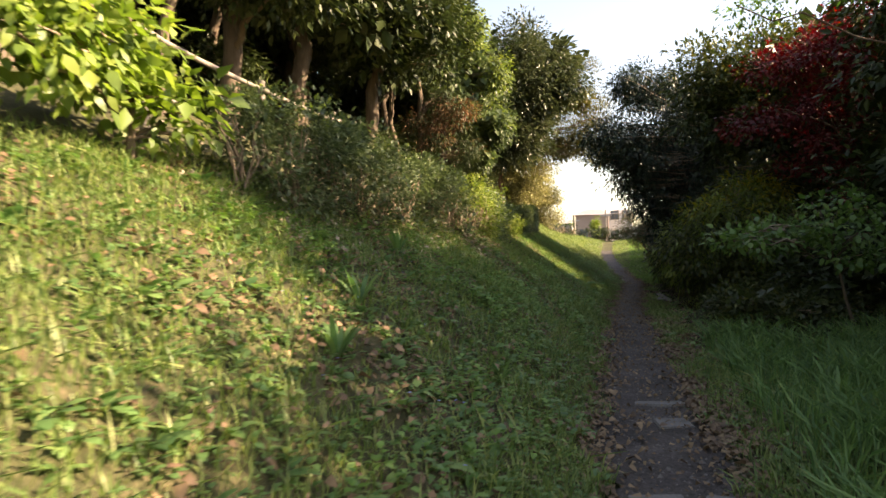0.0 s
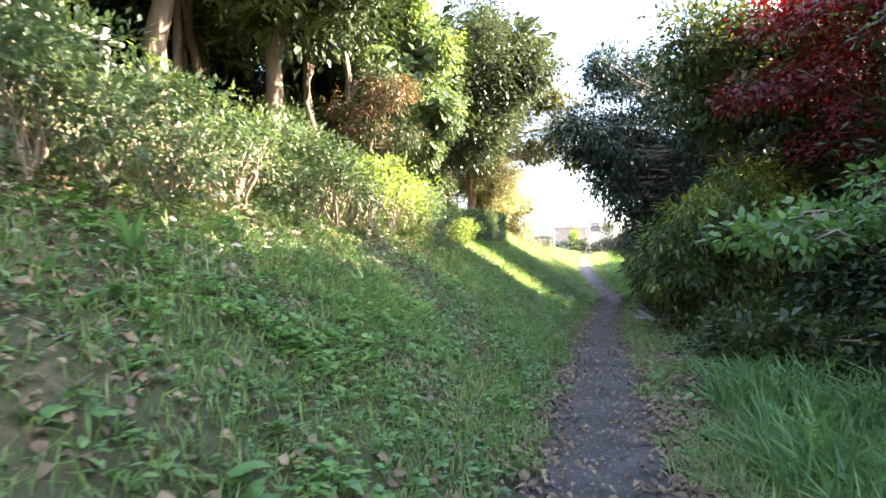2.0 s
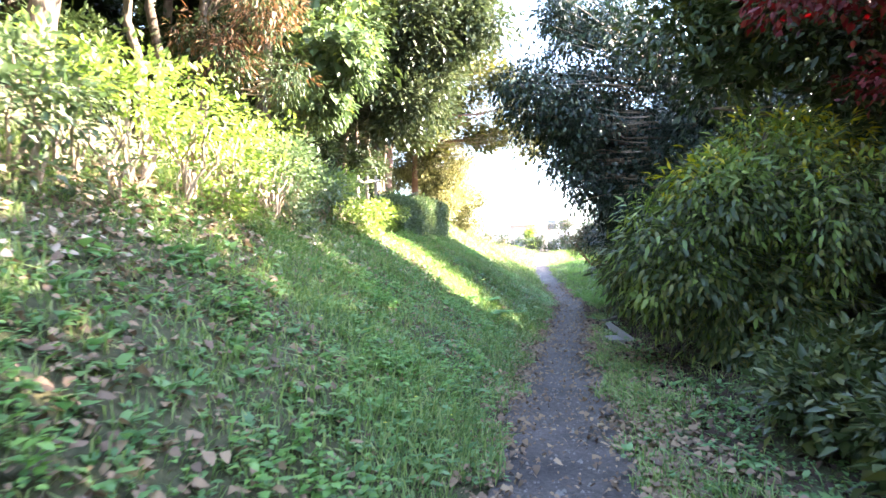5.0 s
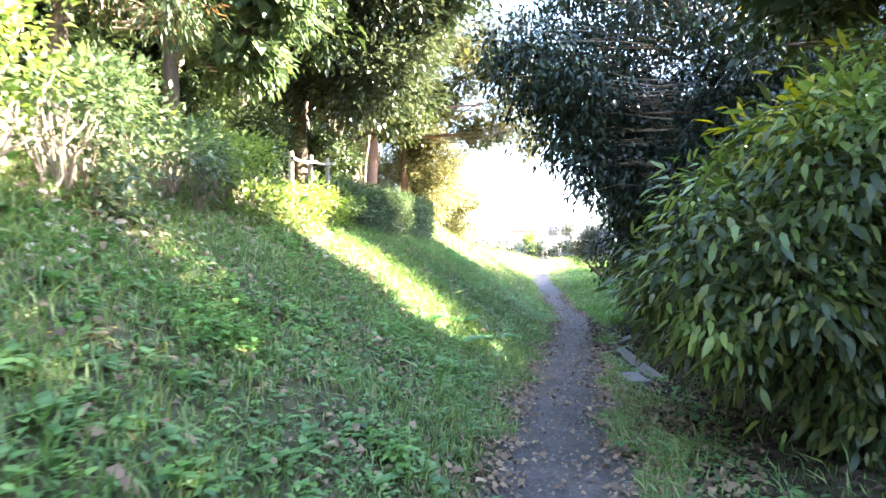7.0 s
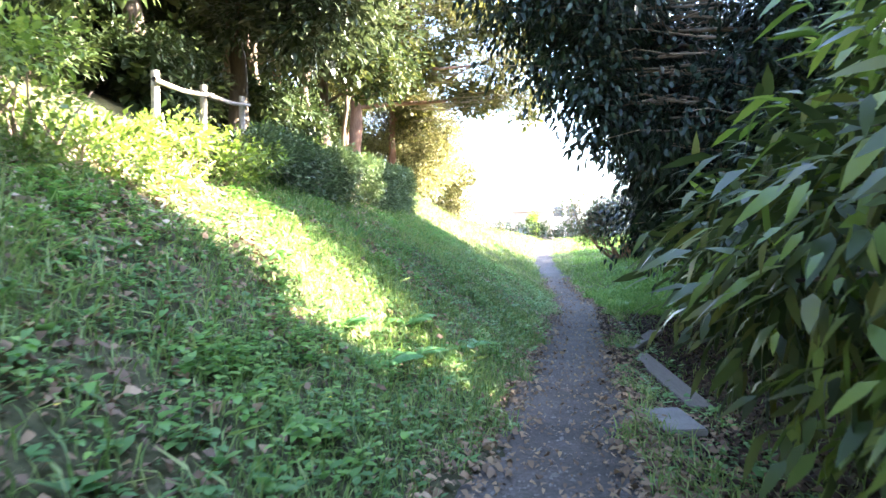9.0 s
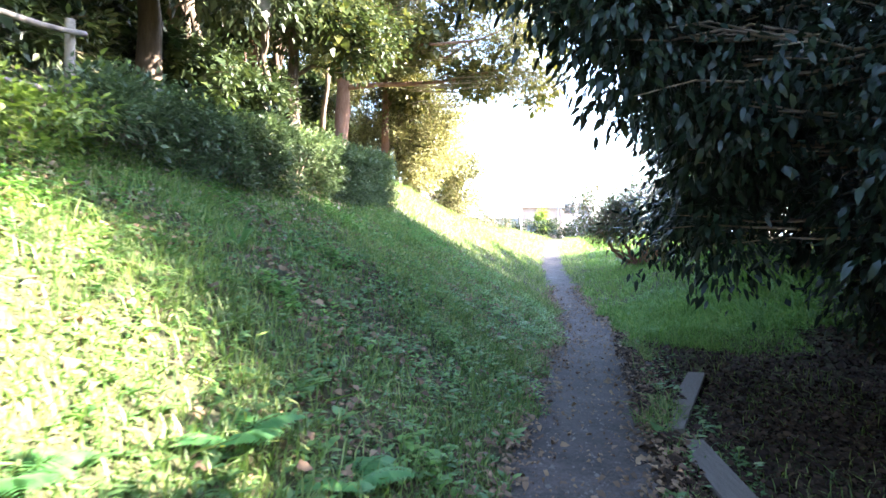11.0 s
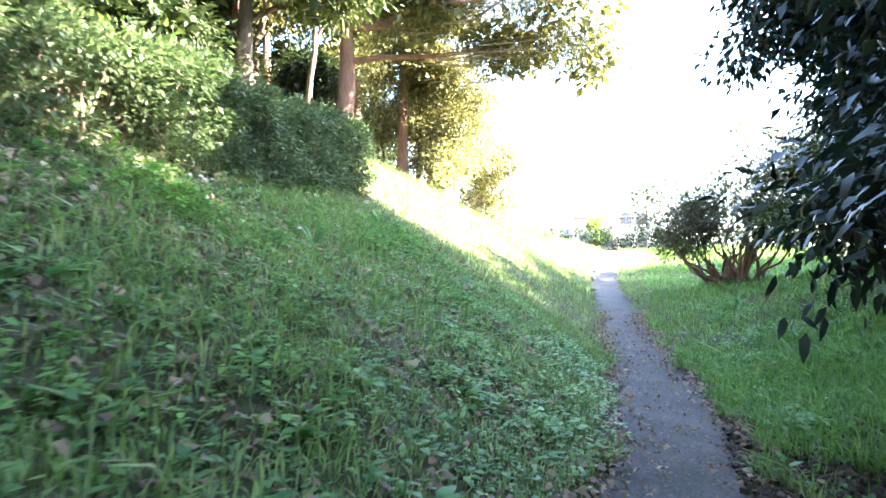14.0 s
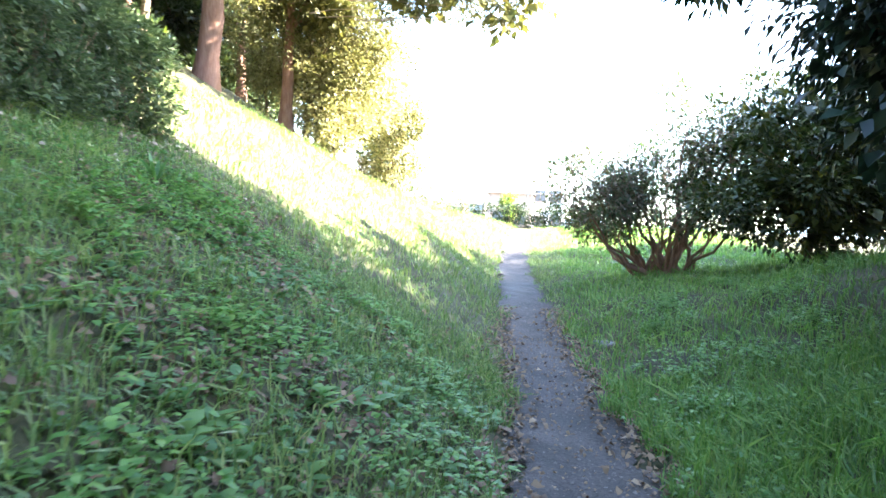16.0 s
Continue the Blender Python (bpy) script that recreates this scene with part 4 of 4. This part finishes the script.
def weeds():
    x, y = scatter(46000, -4.2, 1.9, .2, 30, margin=.02)
    k = (rng.random(len(x)) < .4 + .6 * patchy(x, y, 1.7, 4)) & (x > hedge_x(y) - .2) & ~((x > 1.2) & (y > 14))
    x, y = x[k], y[k]
    n = 5
    a = rng.uniform(0, 2 * np.pi, len(x) * n)
    el = rng.uniform(.05, .9, len(x) * n)
    d = np.stack([np.cos(a) * np.cos(el), np.sin(a) * np.cos(el), np.sin(el)], 1)
    p = np.repeat(place(x, y, .01), n, 0) + d * rng.uniform(0, .05, (len(a), 1))
    v, f = leaves(p, d, np.tile([0, 0, 1.0], (len(a), 1)), np.repeat(rng.gamma(4, .0098, len(x)), n), .6, .2, .3)
    stuff("weeds", v, f, WEED, "low broad-leaved weeds among the grass", "weeds")


weeds()


def leafy_clumps():
    """Knee-low patches of brighter, larger-leaved herbs on the bank."""
    cx, cy = scatter(105, -3.4, -.5, 1.2, 30, margin=.15)
    k = cx > hedge_x(cy) + .5
    rx, ry = scatter(60, .8, 4.2, 26.8, 35, margin=.1)
    cx, cy = np.concatenate([cx[k], rx]), np.concatenate([cy[k], ry])
    m = rng.integers(16, 55, len(cx))
    rad = rng.uniform(.12, .4, len(cx))
    x = np.repeat(cx, m) + rng.normal(0, 1, m.sum()) * np.repeat(rad, m) * .6
    y = np.repeat(cy, m) + rng.normal(0, 1, m.sum()) * np.repeat(rad, m)
    n = 6
    a = rng.uniform(0, 2 * np.pi, len(x) * n)
    el = rng.uniform(-.1, .6, len(x) * n)
    d = np.stack([np.cos(a) * np.cos(el), np.sin(a) * np.cos(el), np.sin(el)], 1)
    p = np.repeat(place(x, y, .02), n, 0)
    p[:, 2] += rng.uniform(.0, .12, len(a))
    v, f = leaves(p + d * .015, d, np.tile([0, 0, 1.0], (len(a), 1)), np.repeat(rng.uniform(.03, .065, len(x)), n), .62, .2, .25)
    stuff("leafy_herbs", v, f, HERB, "patches of bright green broad-leaved herbs on the bank", "weeds")


leafy_clumps()


def litter():
    def lay(n, x0, x1, y0, y1, size, test, off=True, lift=.02):
        x, y = scatter(n, x0, x1, y0, y1, off, -.25)
        k = test(x, y)
        x, y = x[k], y[k]
        a = rng.uniform(0, 2 * np.pi, len(x))
        d = np.stack([np.cos(a), np.sin(a), rng.normal(.05, .25, len(x))], 1)
        up = np.stack([rng.normal(0, .4, len(x)), rng.normal(0, .4, len(x)), np.ones(len(x))], 1)
        return leaves(place(x, y, lift), d, up, size * rng.uniform(.4, 1.4, len(x)), .62, .35, .28)
    v, f = join([lay(5500, -3.4, -.5, -.5, 31, .06, lambda x, y: rng.random(len(x)) < bare(x, y) * .8 + .1, lift=.045), lay(32000, -3.4, -.4, -.5, 31, .05, lambda x, y: rng.random(len(x)) < bare(x, y) ** 1.6 * 1.2, lift=.03),
                 lay(40000, -1.0, 1.5, 1, 35, .055, lambda x, y: np.abs(np.abs(x - path_mid(y)) - path_half(y)) < rng.gamma(2, .075, len(x)), False, .042),
                 lay(11000, .45, 1.25, 4.5, 19, .06, lambda x, y: rng.random(len(x)) < 1.25 - x, False, .04),
                 lay(9000, -.7, .9, 1, 33, .032, lambda x, y: rng.random(len(x)) < .8, False, .035)])
    # pale leaves along the hedge foot paint the sunlit strip
    v3, f3 = lay(26000, -5.2, -2.2, 4, 31, .06, lambda x, y: np.abs(x - hedge_x(y) - .15) < rng.gamma(3, .16, len(x)), lift=.025)
    stuff("sunlit_leaf_litter", v3, f3, SUNLIT_LITTER, "dry leaf litter round the foot of the hedge, paled to stand for sunlight", "leaves")
    # the darkened litter goes where tree shade lies on the right
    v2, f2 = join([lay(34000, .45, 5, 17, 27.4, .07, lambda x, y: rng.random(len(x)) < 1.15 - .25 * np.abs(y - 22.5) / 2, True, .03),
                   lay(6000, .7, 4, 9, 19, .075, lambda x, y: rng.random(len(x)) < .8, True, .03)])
    stuff("shade_dark_litter", v2, f2, SHADE_LITTER, "dark leaf litter under the trees, deep shade put into its colour", "leaves")
    stuff("fallen_leaves", v, f, DRY, "dry brown fallen leaves scattered over grass and path", "leaves")


litter()


def grit():
    x = rng.uniform(-1, 1, 7000)
    y = rng.uniform(1, 36, 7000)
    x = path_mid(y) + x * path_half(y) * 1.05
    n = len(x)
    r = rng.gamma(3, .0028, n)[:, None]
    p = np.stack([x, y, base_z(y) + .012 + 0 * x], 1)
    tet = np.array([[1, 0, 0], [-.5, .87, 0], [-.5, -.87, 0], [0, 0, .8]])
    a = rng.uniform(0, 6.28, n)
    c, s = np.cos(a), np.sin(a)
    R = np.stack([np.stack([c, -s, 0 * c], 1), np.stack([s, c, 0 * c], 1), np.stack([0 * c, 0 * c, 1 + 0 * c], 1)], 1)
    v = p[:, None] + np.einsum("nij,kj->nki", R, tet) * r[:, None]
    f = np.array([[0, 1, 3], [1, 2, 3], [2, 0, 3]])
    stuff("grit", v.reshape(-1, 3), (np.arange(n)[:, None, None] * 4 + f).reshape(-1, 3), GRITM, "loose grey grit on the trodden path", "gravel")


grit()


def strap_tuft(x, y, n, length, label, mat, seed, width=.016):
    g = np.random.default_rng(seed)
    vs = []
    for k in range(n):
        a = g.uniform(0, 2 * np.pi)
        L = length * g.uniform(.6, 1.15)
        reach = g.uniform(.35, .8)
        t = np.linspace(0, 1, 7)
        r = L * reach * t
        z = L * (1.15 * t - .75 * reach * t ** 2.2)
        w = width * np.array([.6, .9, 1, 1, .85, .55, .05])
        ctr = np.stack([np.cos(a) * r, np.sin(a) * r, z], 1)
        sd = np.array([-np.sin(a), np.cos(a), 0])
        v = np.concatenate([ctr - sd * w[:, None], ctr + sd * w[:, None]])
        i = np.arange(6)
        vs.append((v, np.stack([i, i + 1, i + 8, i + 7], 1)))
    v, f = join(vs)
    ob = mesh_ob("strap_leaf_plant", v, f, mat)
    ob.location = (x, y, float(ground_z(x, y)) - .01)
    return tagged(ob, label, "plant", "strap-leaved tufts")


for k, (x, y, n, L) in enumerate(((-1.75, 3.9, 14, .34), (-1.5, 3.0, 16, .32), (-.95, 4.6, 10, .25), (-2.3, 6.2, 12, .3), (1.5, 5.6, 18, .5), (1.9, 6.6, 18, .55),
                                  (1.3, 7.3, 16, .5), (2.1, 5.2, 16, .5), (1.75, 8.6, 14, .45), (-1.9, 8.6, 9, .22), (-2.5, 21, 12, .25), (-2.9, 26.5, 14, .3), (-3.4, 29.2, 14, .3))):
    strap_tuft(x, y, n, L, "tuft of long arching green strap leaves", WEED, 200 + k)


def fern(x, y, n, length, seed):
    g = np.random.default_rng(seed)
    e = thing("fern", x, y, float(ground_z(x, y)), "light green fern spreading on the bank", "fern", "ferns on the bank")
    for k in range(n):
        a = 2 * np.pi * k / n + g.uniform(-.3, .3)
        t = np.repeat(np.linspace(.12, 1, 16), 2)
        L = length * g.uniform(.75, 1.1)
        r, z = L * .9 * t, L * (.75 * t - .55 * t ** 2)
        sgn = np.tile([1, -1], 16)
        p = np.stack([np.cos(a) * r, np.sin(a) * r, z], 1)
        d = np.stack([-np.sin(a) * sgn + .5 * np.cos(a), np.cos(a) * sgn + .5 * np.sin(a), -.1 * np.ones(32)], 1)
        v, f = leaves(p, d, np.tile([0, 0, 1.0], (32, 1)), L * .3 * np.sin(np.pi * np.clip(t * .85 + .12, 0, 1)) + .01, .3)
        mesh_ob("frond", v, f, FERN, e)


for k, (x, y) in enumerate(((-1.15, 18.3), (-1.35, 18.9), (-.95, 19.2), (-1.6, 18.1), (-1.2, 17.7))):
    fern(x, y, 7, .32, 300 + k)


def flowers():
    for mat, n, box_, lab, nm in ((PETAL_B, 34, (-2.2, -.6, 2.5, 7), "tiny pale blue flowers in the grass", "blue_flowers"), (PETAL_Y, 30, (-2.4, -.7, 7, 22), "tiny yellow flowers in the grass", "yellow_flowers")):
        x, y = scatter(n, *box_)
        a = np.tile(np.linspace(0, 2 * np.pi, 5, endpoint=False), len(x))
        d = np.stack([np.cos(a), np.sin(a), .3 + 0 * a], 1)
        v, f = leaves(np.repeat(place(x, y, .09), 5, 0), d, np.tile([0, 0, 1.0], (len(a), 1)), .012, .8)
        stuff(nm, v, f, mat, lab, "flowers")


flowers()
